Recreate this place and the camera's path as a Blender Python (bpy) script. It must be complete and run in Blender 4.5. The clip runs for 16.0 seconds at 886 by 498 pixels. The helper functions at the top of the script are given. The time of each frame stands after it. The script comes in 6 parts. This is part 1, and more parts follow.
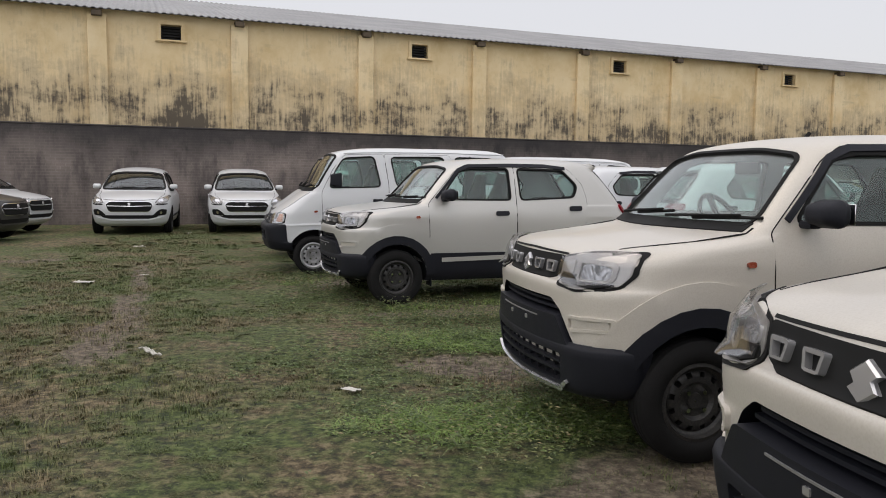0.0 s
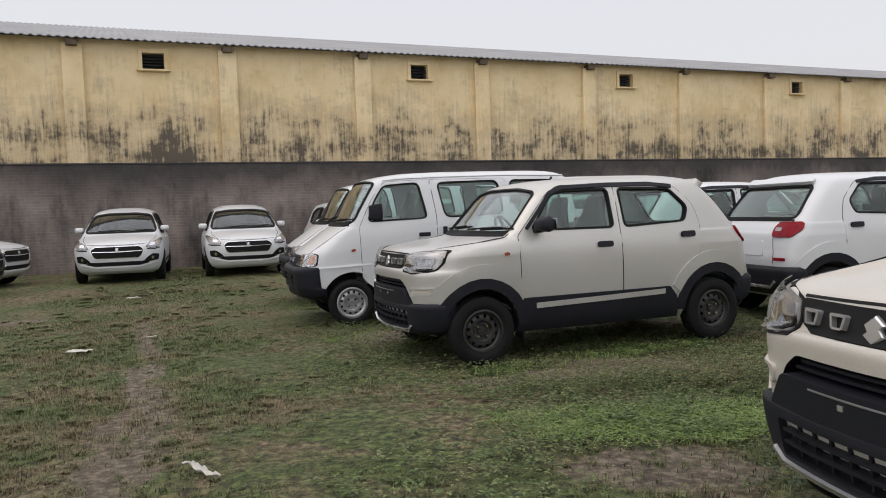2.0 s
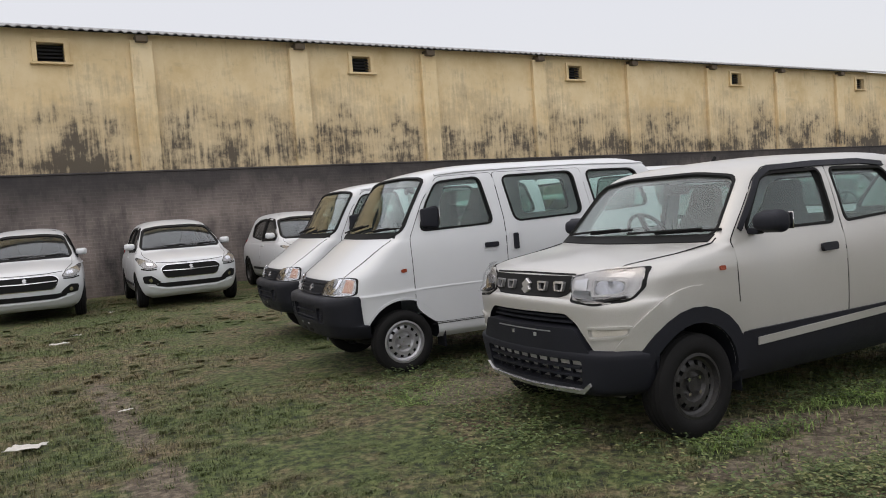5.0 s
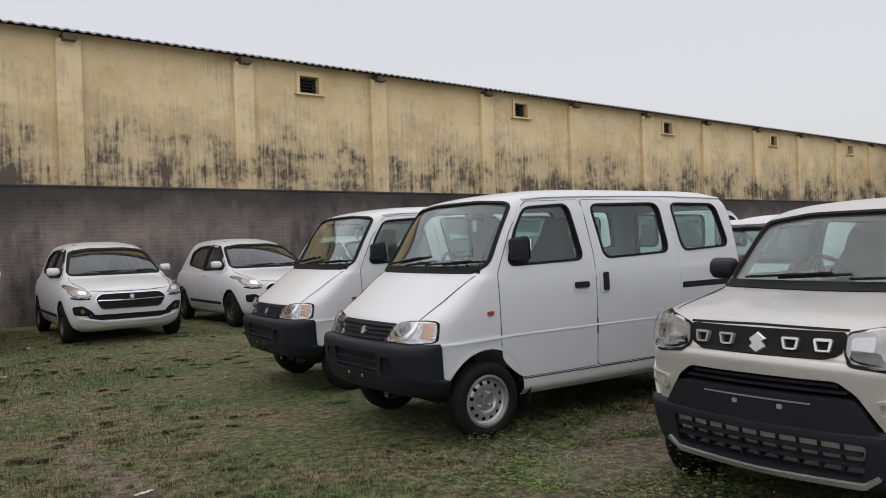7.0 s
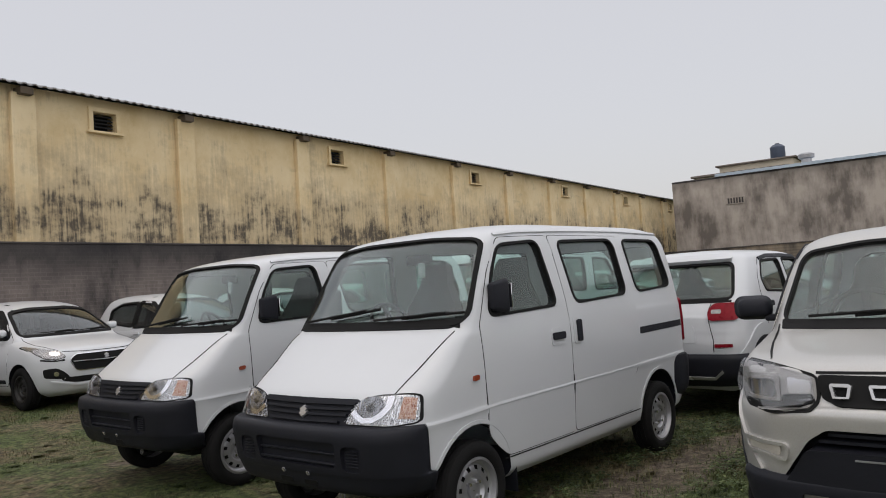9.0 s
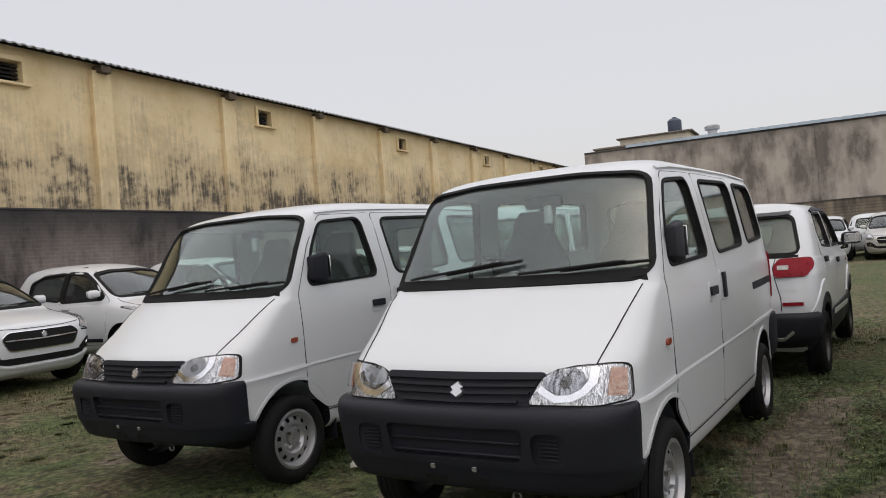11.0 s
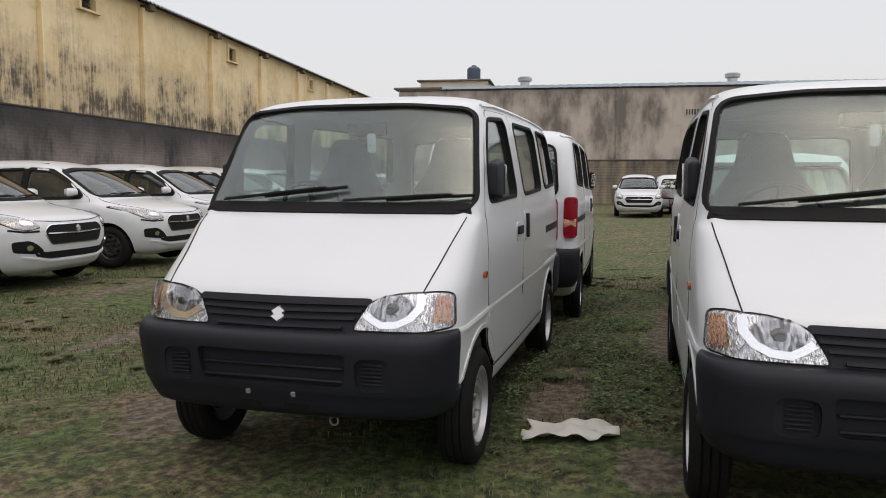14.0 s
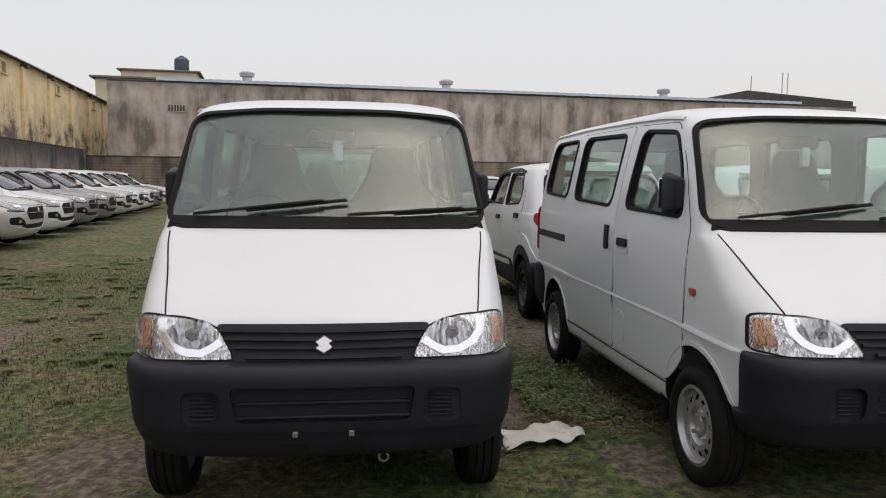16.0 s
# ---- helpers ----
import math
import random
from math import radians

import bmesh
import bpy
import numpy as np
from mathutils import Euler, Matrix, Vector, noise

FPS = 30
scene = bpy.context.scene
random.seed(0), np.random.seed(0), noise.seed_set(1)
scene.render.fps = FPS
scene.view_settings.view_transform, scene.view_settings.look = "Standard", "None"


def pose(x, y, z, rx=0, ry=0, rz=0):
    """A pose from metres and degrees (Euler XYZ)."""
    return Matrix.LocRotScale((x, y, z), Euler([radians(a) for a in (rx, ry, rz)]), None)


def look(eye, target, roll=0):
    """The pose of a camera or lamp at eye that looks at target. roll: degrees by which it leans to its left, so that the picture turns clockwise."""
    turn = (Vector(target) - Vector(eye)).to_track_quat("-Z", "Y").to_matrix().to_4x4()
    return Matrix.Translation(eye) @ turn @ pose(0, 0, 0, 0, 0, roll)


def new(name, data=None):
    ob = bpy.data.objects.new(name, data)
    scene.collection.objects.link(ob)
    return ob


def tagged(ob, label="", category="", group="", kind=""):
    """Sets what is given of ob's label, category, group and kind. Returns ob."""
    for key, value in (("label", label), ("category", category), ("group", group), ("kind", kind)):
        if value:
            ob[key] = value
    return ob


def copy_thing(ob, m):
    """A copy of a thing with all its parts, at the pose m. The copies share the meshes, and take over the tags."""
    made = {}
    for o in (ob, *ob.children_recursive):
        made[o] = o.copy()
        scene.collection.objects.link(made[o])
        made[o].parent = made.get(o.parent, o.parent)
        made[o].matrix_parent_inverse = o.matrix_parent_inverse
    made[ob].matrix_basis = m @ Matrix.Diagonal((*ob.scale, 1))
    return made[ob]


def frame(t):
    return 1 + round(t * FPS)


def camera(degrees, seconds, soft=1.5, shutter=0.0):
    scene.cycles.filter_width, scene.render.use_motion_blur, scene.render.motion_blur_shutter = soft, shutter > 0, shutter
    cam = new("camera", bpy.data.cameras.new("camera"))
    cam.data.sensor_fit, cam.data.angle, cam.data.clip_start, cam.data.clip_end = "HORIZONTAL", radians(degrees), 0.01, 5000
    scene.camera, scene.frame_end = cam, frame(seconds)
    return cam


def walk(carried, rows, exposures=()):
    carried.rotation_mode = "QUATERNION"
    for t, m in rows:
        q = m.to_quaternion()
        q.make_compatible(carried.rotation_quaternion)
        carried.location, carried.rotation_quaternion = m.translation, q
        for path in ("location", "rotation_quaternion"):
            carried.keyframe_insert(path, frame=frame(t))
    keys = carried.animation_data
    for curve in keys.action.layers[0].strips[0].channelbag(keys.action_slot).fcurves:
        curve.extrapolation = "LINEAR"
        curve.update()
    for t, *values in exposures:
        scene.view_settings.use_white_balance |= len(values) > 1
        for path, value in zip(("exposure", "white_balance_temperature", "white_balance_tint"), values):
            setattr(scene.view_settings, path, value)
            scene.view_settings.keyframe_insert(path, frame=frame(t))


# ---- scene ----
from mathutils import geometry
from mathutils.bvhtree import BVHTree

cam = camera(60.2, 16.0, soft=1.0)
PATH = [
    (0, (0.431, 0.245, 1.278), (0.337, 2.235, 1.107), 0.6),
    (0.5, (0.173, 0.595, 1.308), (0.243, 2.591, 1.208), 0.7),
    (1, (-0.065, 1.072, 1.295), (0.044, 3.062, 1.127), -1.9),
    (1.5, (-0.35, 1.451, 1.299), (-0.312, 3.447, 1.177), -2.8),
    (2, (-0.63, 1.834, 1.307), (-0.663, 3.831, 1.205), -2.0),
    (2.5, (-0.908, 2.317, 1.326), (-0.963, 4.314, 1.233), -2.2),
    (3, (-1.228, 2.713, 1.323), (-1.229, 4.711, 1.239), -0.5),
    (5.5, (-2.533, 4.518, 1.352), (-2.248, 6.495, 1.255), -4.3),
    (6, (-2.863, 4.887, 1.343), (-2.546, 6.86, 1.27), -3.0),
    (6.5, (-3.207, 5.264, 1.347), (-2.798, 7.221, 1.285), -3.0),
    (7, (-3.513, 5.598, 1.371), (-2.984, 7.527, 1.357), -1.9),
    (7.5, (-3.685, 5.96, 1.348), (-3.025, 7.848, 1.381), -1.7),
    (8, (-3.823, 6.401, 1.382), (-2.984, 8.217, 1.43), -3.8),
    (8.5, (-3.988, 6.764, 1.392), (-3.026, 8.515, 1.479), -3.9),
    (11, (-4.694, 8.65, 1.343), (-3.416, 10.188, 1.352), -4.5),
    (11.5, (-4.844, 9.042, 1.347), (-3.547, 10.562, 1.251), -2.3),
    (12, (-4.938, 9.481, 1.314), (-3.608, 10.973, 1.229), -1.5),
    (12.5, (-5.066, 9.952, 1.292), (-3.686, 11.397, 1.217), -2.1),
    (13, (-5.233, 10.367, 1.307), (-3.719, 11.668, 1.19), -0.1),
    (13.5, (-5.306, 10.801, 1.312), (-3.676, 11.95, 1.158), 0.3),
    (14, (-5.436, 11.168, 1.303), (-3.766, 12.254, 1.125), 0.1),
    (14.5, (-5.558, 11.505, 1.314), (-3.802, 12.445, 1.139), 0.9),
    (15, (-5.609, 11.899, 1.319), (-3.791, 12.709, 1.121), -0.0),
    (15.5, (-5.736, 12.236, 1.32), (-3.872, 12.928, 1.108), -0.1),
    (16, (-5.826, 12.47, 1.362), (-3.871, 12.851, 1.183), 0.6),
]
walk(cam, [(t, look(eye, target, roll)) for t, eye, target, roll in PATH], [(0, 0.12, 6560, 10), (3, 0.17, 6560, 10), (6.5, 0.08, 6520, 10), (8.5, -0.08, 6520, 9.5), (11, 0.04, 6590, 9.5), (14, 0.15, 6640, 9.5), (16, 0.14, 6660, 9.5)])

# ---------------------------------------------------------------- light
SUN_UP, SUN_TURN = radians(68), radians(218)
world = bpy.data.worlds.new("overcast")
scene.world = world
world.use_nodes = True
wn, wl = world.node_tree.nodes, world.node_tree.links
sky = wn.new("ShaderNodeTexSky")
sky.sky_type, sky.sun_disc = "NISHITA", False
sky.sun_elevation, sky.sun_rotation = SUN_UP, SUN_TURN
sky.dust_density, sky.air_density = 5.5, 1.0
bg, haze, both = wn["Background"], wn.new("ShaderNodeBackground"), wn.new("ShaderNodeAddShader")
bg.inputs["Strength"].default_value = 0.05
haze.inputs["Color"].default_value = (0.602, 0.585, 0.588, 1)
haze.inputs["Strength"].default_value = 1.0
wl.new(sky.outputs[0], bg.inputs["Color"])
wl.new(bg.outputs[0], both.inputs[0])
wl.new(haze.outputs[0], both.inputs[1])
wl.new(both.outputs[0], wn["World Output"].inputs["Surface"])
sun = new("sun", bpy.data.lights.new("sun", "SUN"))
sun.data.energy, sun.data.angle, sun.data.color = 1.15, radians(150), (0.98, 0.985, 1.0)
sun.matrix_world = pose(0, 0, 30, 68 - 90, 0, -218)
scene.view_settings.exposure = 0.0


# ---------------------------------------------------------------- materials
def tree(name):
    m = bpy.data.materials.new(name)
    m.use_nodes = True
    return m, m.node_tree.nodes, m.node_tree.links, m.node_tree.nodes["Principled BSDF"]


def node(nodes, kind, **values):
    n = nodes.new(kind)
    for key, value in values.items():
        n.inputs[key.replace("_", " ")].default_value = value
    return n


def ramp(nodes, stops):
    n = nodes.new("ShaderNodeValToRGB")
    while len(n.color_ramp.elements) < len(stops):
        n.color_ramp.elements.new(0.5)
    for e, (at, c) in zip(n.color_ramp.elements, stops):
        e.position, e.color = at, (c, c, c, 1) if isinstance(c, (int, float)) else (*c, 1)
    return n


def mixed(nodes, links, fac, a, b):
    """A colour mix of two sockets or colours."""
    n = nodes.new("ShaderNodeMix")
    n.data_type = "RGBA"
    for socket, value in ((n.inputs[0], fac), (n.inputs[6], a), (n.inputs[7], b)):
        if isinstance(value, (int, float)):
            socket.default_value = value
        elif isinstance(value, tuple):
            socket.default_value = (*value, 1)
        else:
            links.new(value, socket)
    return n.outputs[2]


def bumped(nodes, links, bsdf, height, strength, distance):
    b = node(nodes, "ShaderNodeBump", Strength=strength, Distance=distance)
    links.new(height, b.inputs["Height"])
    links.new(b.outputs[0], bsdf.inputs["Normal"])


def surface(name, colour, rough=0.5, metal=0.0, vary=0.1, scale=3.0, bump=0.0, fine=60.0, coat=0.0, dust=0.0):
    """A plain real surface: base colour uneven at two scales, fine relief, and some dust."""
    m, n, l, b = tree(name)
    where = n.new("ShaderNodeTexCoord")
    large, small = node(n, "ShaderNodeTexNoise", Scale=scale, Detail=4.0), node(n, "ShaderNodeTexNoise", Scale=fine, Detail=3.0)
    for t in (large, small):
        l.new(where.outputs["Object"], t.inputs["Vector"])
    low, high = tuple(c * (1 - vary) for c in colour), tuple(min(0.95, c * (1 + vary * 0.6)) for c in colour)
    r = ramp(n, [(0.3, low), (0.7, high)])
    l.new(large.outputs[0], r.inputs[0])
    out = r.outputs[0]
    if dust:
        d = ramp(n, [(0.42, 0.0), (0.75, dust)])
        l.new(small.outputs[0], d.inputs[0])
        out = mixed(n, l, d.outputs[0], out, (0.33, 0.29, 0.23))
    l.new(out, b.inputs["Base Color"])
    rr = ramp(n, [(0.3, max(0.02, rough - 0.06)), (0.7, min(1, rough + 0.08))])
    l.new(large.outputs[0], rr.inputs[0])
    l.new(rr.outputs[0], b.inputs["Roughness"])
    b.inputs["Metallic"].default_value, b.inputs["Coat Weight"].default_value = metal, coat
    b.inputs["Coat Roughness"].default_value = 0.08
    if bump:
        bumped(n, l, b, small.outputs[0], bump, 0.01)
    return m


def glassy(name, tint, gloss_least=0.06, dust=0.0, rough=0.05):
    """Clear glass whose gloss rises towards the edge, alike from both sides, with a film of dust."""
    m, n, l, b = tree(name)
    n.remove(b)
    clear, gloss, mix, facing = n.new("ShaderNodeBsdfTransparent"), n.new("ShaderNodeBsdfGlossy"), n.new("ShaderNodeMixShader"), n.new("ShaderNodeLayerWeight")
    clear.inputs[0].default_value, gloss.inputs["Roughness"].default_value, facing.inputs[0].default_value = (*tint, 1), rough, 0.5
    power, rise = n.new("ShaderNodeMath"), n.new("ShaderNodeMath")
    power.operation, rise.operation = "POWER", "MULTIPLY_ADD"
    power.inputs[1].default_value, rise.inputs[1].default_value, rise.inputs[2].default_value = 4.0, 0.9, gloss_least
    l.new(facing.outputs["Facing"], power.inputs[0])
    l.new(power.outputs[0], rise.inputs[0])
    l.new(rise.outputs[0], mix.inputs[0])
    l.new(clear.outputs[0], mix.inputs[1])
    l.new(gloss.outputs[0], mix.inputs[2])
    out = mix.outputs[0]
    if dust:
        film, over, where = n.new("ShaderNodeBsdfDiffuse"), n.new("ShaderNodeMixShader"), n.new("ShaderNodeTexCoord")
        spots = node(n, "ShaderNodeTexNoise", Scale=5.0, Detail=6.0, Roughness=0.7)
        l.new(where.outputs["Object"], spots.inputs["Vector"])
        amount = ramp(n, [(0.3, dust * 0.5), (0.75, dust * 1.5)])
        l.new(spots.outputs[0], amount.inputs[0])
        film.inputs[0].default_value = (0.55, 0.53, 0.49, 1)
        l.new(amount.outputs[0], over.inputs[0])
        l.new(out, over.inputs[1])
        l.new(film.outputs[0], over.inputs[2])
        out = over.outputs[0]
    l.new(out, n["Material Output"].inputs["Surface"])
    return m


def faceted(name, low, high, scale, metal=1.0, rough=0.14):
    """Pressed optics: small upright facets, each turned its own way, with painted light-and-dark glints."""
    m, n, l, b = tree(name)
    where, fit = n.new("ShaderNodeTexCoord"), n.new("ShaderNodeMapping")
    fit.inputs["Scale"].default_value = (1.0, 1.6, 0.55)
    l.new(where.outputs["Object"], fit.inputs["Vector"])
    cells = node(n, "ShaderNodeTexVoronoi", Scale=scale)
    l.new(fit.outputs[0], cells.inputs["Vector"])
    grey = n.new("ShaderNodeSeparateColor")
    l.new(cells.outputs["Color"], grey.inputs[0])
    r = ramp(n, [(0.15, low), (0.9, high)])
    l.new(grey.outputs[0], r.inputs[0])
    l.new(r.outputs[0], b.inputs["Base Color"])
    b.inputs["Metallic"].default_value, b.inputs["Roughness"].default_value = metal, rough
    bumped(n, l, b, cells.outputs["Distance"], 0.5, 0.006)
    return m


WHITE = surface("paint_white", (0.575, 0.588, 0.607), 0.36, 0, 0.03, 1.2, 0, 220, 0.55, 0.05)
WHITE_DUSTY = surface("paint_white_dusty", (0.56, 0.525, 0.47), 0.42, 0.15, 0.10, 1.5, 0, 160, 0.3, 0.25)
SILVER = surface("paint_silver", (0.52, 0.51, 0.49), 0.38, 0.45, 0.07, 1.5, 0, 160, 0.35, 0.18)
GREY = surface("paint_grey", (0.22, 0.22, 0.23), 0.35, 0.5, 0.06, 1.5, 0, 160, 0.5, 0.1)
DARK = surface("paint_dark", (0.035, 0.034, 0.036), 0.35, 0.2, 0.06, 1.5, 0, 160, 0.5, 0.1)
PLASTIC = surface("black_plastic", (0.0115, 0.0125, 0.018), 0.55, 0, 0.15, 4, 0.12, 400, 0, 0.018)
PLASTIC.node_tree.nodes["Principled BSDF"].inputs["Specular IOR Level"].default_value = 0.22
RUBBER = surface("tyre_rubber", (0.009, 0.009, 0.0095), 0.75, 0, 0.2, 8, 0.25, 200, 0, 0.02)
SEAM = surface("seam_black", (0.012, 0.012, 0.012), 0.7, 0, 0.1)
RED = surface("red_lens", (0.20, 0.004, 0.012), 0.3, 0, 0.25, 20, 0.2, 150, 0.0)
for dull in (RUBBER, SEAM, RED):
    dull.node_tree.nodes["Principled BSDF"].inputs["Specular IOR Level"].default_value = 0.14
CHROME = surface("chrome", (0.80, 0.80, 0.81), 0.12, 1.0, 0.03)
REFLECTOR = faceted("reflector", (0.22, 0.224, 0.23), (0.80, 0.81, 0.82), 150, 1.0, 0.16)
# a chrome bowl, its dark reflection of the ground put into the colour
BOWL = faceted("lamp_bowl", (0.015, 0.015, 0.017), (0.42, 0.43, 0.45), 75)
STEEL = surface("wheel_silver", (0.40, 0.40, 0.415), 0.38, 0.7, 0.1, 6, 0.05, 120)
STEEL_BLACK = surface("wheel_black", (0.02, 0.02, 0.021), 0.45, 0.2, 0.2, 6, 0.05, 120, 0, 0.1)
AMBER = faceted("amber_lens", (0.30, 0.085, 0.03), (0.72, 0.50, 0.36), 200, 0.3, 0.25)
INDICATOR = surface("indicator_lens", (0.24, 0.045, 0.018), 0.25, 0, 0.1, 30, 0.1, 150, 0.3)
CLOTH = surface("seat_cloth", (0.045, 0.044, 0.048), 0.85, 0, 0.2, 8, 0.3, 300)
CABIN = surface("cabin_plastic", (0.16, 0.155, 0.15), 0.7, 0, 0.1, 5, 0.1, 200)
GLASS = glassy("car_glass", (0.84, 0.93, 0.905), 0.05, 0.012)
GLASS_DARK = glassy("tinted_car_glass", (0.48, 0.53, 0.56), 0.08, 0.02, 0.05)
SCREEN = glassy("windscreen_glass", (0.88, 0.96, 0.94), 0.07, 0.012, 0.03)
SCREEN_DUSTY = glassy("dusty_windscreen_glass", (0.84, 0.92, 0.905), 0.07, 0.035, 0.05)
LINING = surface("cabin_lining", (0.46, 0.465, 0.46), 0.8, 0, 0.1, 5)
CLEAR = glassy("clear_lens", (0.97, 0.97, 0.98))
CLOUDY = surface("clouded_lamp", (0.32, 0.31, 0.295), 0.34, 0.55, 0.3, 22, 0.15, 60)
BADGE = surface("badge_silver", (0.56, 0.56, 0.57), 0.25, 0.7, 0.05)


# ---------------------------------------------------------------- mesh helpers
def finish(mesh, angle=38):
    for p in mesh.polygons:
        p.use_smooth = True
    mesh.set_sharp_from_angle(angle=radians(angle))


def part(name, bm, material, parent=None, label="", angle=38):
    """Links a bmesh as one mesh object, under a thing or part if given."""
    mesh = bpy.data.meshes.new(name)
    bmesh.ops.recalc_face_normals(bm, faces=bm.faces)
    bm.to_mesh(mesh)
    bm.free()
    for m in material if isinstance(material, (list, tuple)) else [material]:
        mesh.materials.append(m)
    finish(mesh, angle)
    ob = new(name, mesh)
    ob.parent = parent
    return tagged(ob, label)


def box(size, at=(0, 0, 0), bevel=0.0, segments=2, bm=None, turn=None):
    bm = bm or bmesh.new()
    m = Matrix.Translation(at) @ (turn or Matrix()) @ Matrix.Diagonal((*size, 1))
    made = bmesh.ops.create_cube(bm, size=1, matrix=m)["verts"]
    if bevel:
        edges = {e for v in made for e in v.link_edges}
        bmesh.ops.bevel(bm, geom=list(edges), offset=bevel, segments=segments, profile=0.5, affect="EDGES")
    return bm


def tube(a, b, r, bm=None, seg=8, r2=None):
    bm = bm or bmesh.new()
    a, b = Vector(a), Vector(b)
    turn = (b - a).to_track_quat("Z", "Y").to_matrix().to_4x4()
    bmesh.ops.create_cone(bm, cap_ends=True, segments=seg, radius1=r, radius2=r if r2 is None else r2, depth=(b - a).length, matrix=Matrix.Translation((a + b) / 2) @ turn)
    return bm


def lathe(profile, seg=32, bm=None, at=(0, 0, 0)):
    """Turns (radius, y) points round the y axis."""
    bm = bm or bmesh.new()
    rings = []
    for r, y in profile:
        rings.append([bm.verts.new((at[0] + r * math.cos(2 * math.pi * k / seg), at[1] + y, at[2] + r * math.sin(2 * math.pi * k / seg))) for k in range(seg)])
    for a, b in zip(rings, rings[1:]):
        for k in range(seg):
            bm.faces.new((a[k], a[(k + 1) % seg], b[(k + 1) % seg], b[k]))
    return bm


def rounded(points, r, steps=4):
    """A closed outline with its corners rounded by r."""
    out, n = [], len(points)
    for i, p in enumerate(points):
        p, a, b = Vector(p), Vector(points[i - 1]), Vector(points[(i + 1) % n])
        da, db = min(r, (a - p).length * 0.45), min(r, (b - p).length * 0.45)
        s, e = p + (a - p).normalized() * da, p + (b - p).normalized() * db
        for k in range(steps + 1):
            t = k / steps
            out.append(tuple(s * (1 - t) ** 2 + p * 2 * t * (1 - t) + e * t * t))
    return out


def grown(points, d):
    """An outline moved outwards by d."""
    n = len(points)
    area = sum(points[i][0] * points[(i + 1) % n][1] - points[(i + 1) % n][0] * points[i][1] for i in range(n))
    out = []
    for i in range(n):
        a, p, b = Vector(points[i - 1]), Vector(points[i]), Vector(points[(i + 1) % n])
        t = (b - a).normalized() * (1 if area > 0 else -1)
        out.append((p.x + t.y * d, p.y - t.x * d))
    return out


def inside(p, poly):
    x, y, odd = p[0], p[1], False
    for i in range(len(poly)):
        (x1, y1), (x2, y2) = poly[i - 1], poly[i]
        if (y1 > y) != (y2 > y) and x < (x2 - x1) * (y - y1) / (y2 - y1) + x1:
            odd = not odd
    return odd


def ribbon(line, width):
    """The outline of a strip of that width along a line."""
    left, right = [], []
    for i, p in enumerate(line):
        a, b = Vector(line[max(0, i - 1)]), Vector(line[min(len(line) - 1, i + 1)])
        t = (b - a).normalized()
        left.append((p[0] - t.y * width / 2, p[1] + t.x * width / 2))
        right.append((p[0] + t.y * width / 2, p[1] - t.x * width / 2))
    return left + right[::-1]


def cast(bvh, axis, side, a, b):
    if axis == "y":
        hit = bvh.ray_cast(Vector((a, side * 3, b)), Vector((0, -side, 0)))
        at = (a, side * 0.7, b)
    else:
        hit = bvh.ray_cast(Vector((side * 4, a, b)), Vector((-side, 0, 0)))
        at = (side * 1.7, a, b)
    if hit[0] is None:
        hit = bvh.find_nearest(Vector(at))
    return hit[0], hit[1]


def faired(found, axis):
    """The same places on one smooth swept surface, as pressed glass has."""
    d = 1 if axis == "y" else 0
    e = 1 - d
    pts = np.array([p for p, _ in found])
    mid, span = pts.mean(0), np.maximum(np.ptp(pts, 0), 1e-3)
    a, b = (pts[:, e] - mid[e]) / span[e], (pts[:, 2] - mid[2]) / span[2]
    powers = [(i, j) for i in range(5) for j in range(4) if i + j < 5]
    terms = np.stack([a**i * b**j for i, j in powers], 1)
    k = np.linalg.lstsq(terms, pts[:, d], rcond=None)[0]
    fit = terms @ k
    da = sum(c * i * a ** max(i - 1, 0) * b**j for c, (i, j) in zip(k, powers)) / span[e]
    db = sum(c * j * a**i * b ** max(j - 1, 0) for c, (i, j) in zip(k, powers)) / span[2]
    out = []
    for n, (p, nrm) in enumerate(found):
        q, m = p.copy(), Vector((0, 0, -db[n]))
        q[d], m[d], m[e] = fit[n], 1.0, -da[n]
        m.normalize()
        out.append((q, m if m.dot(nrm) > 0 else -m))
    return out


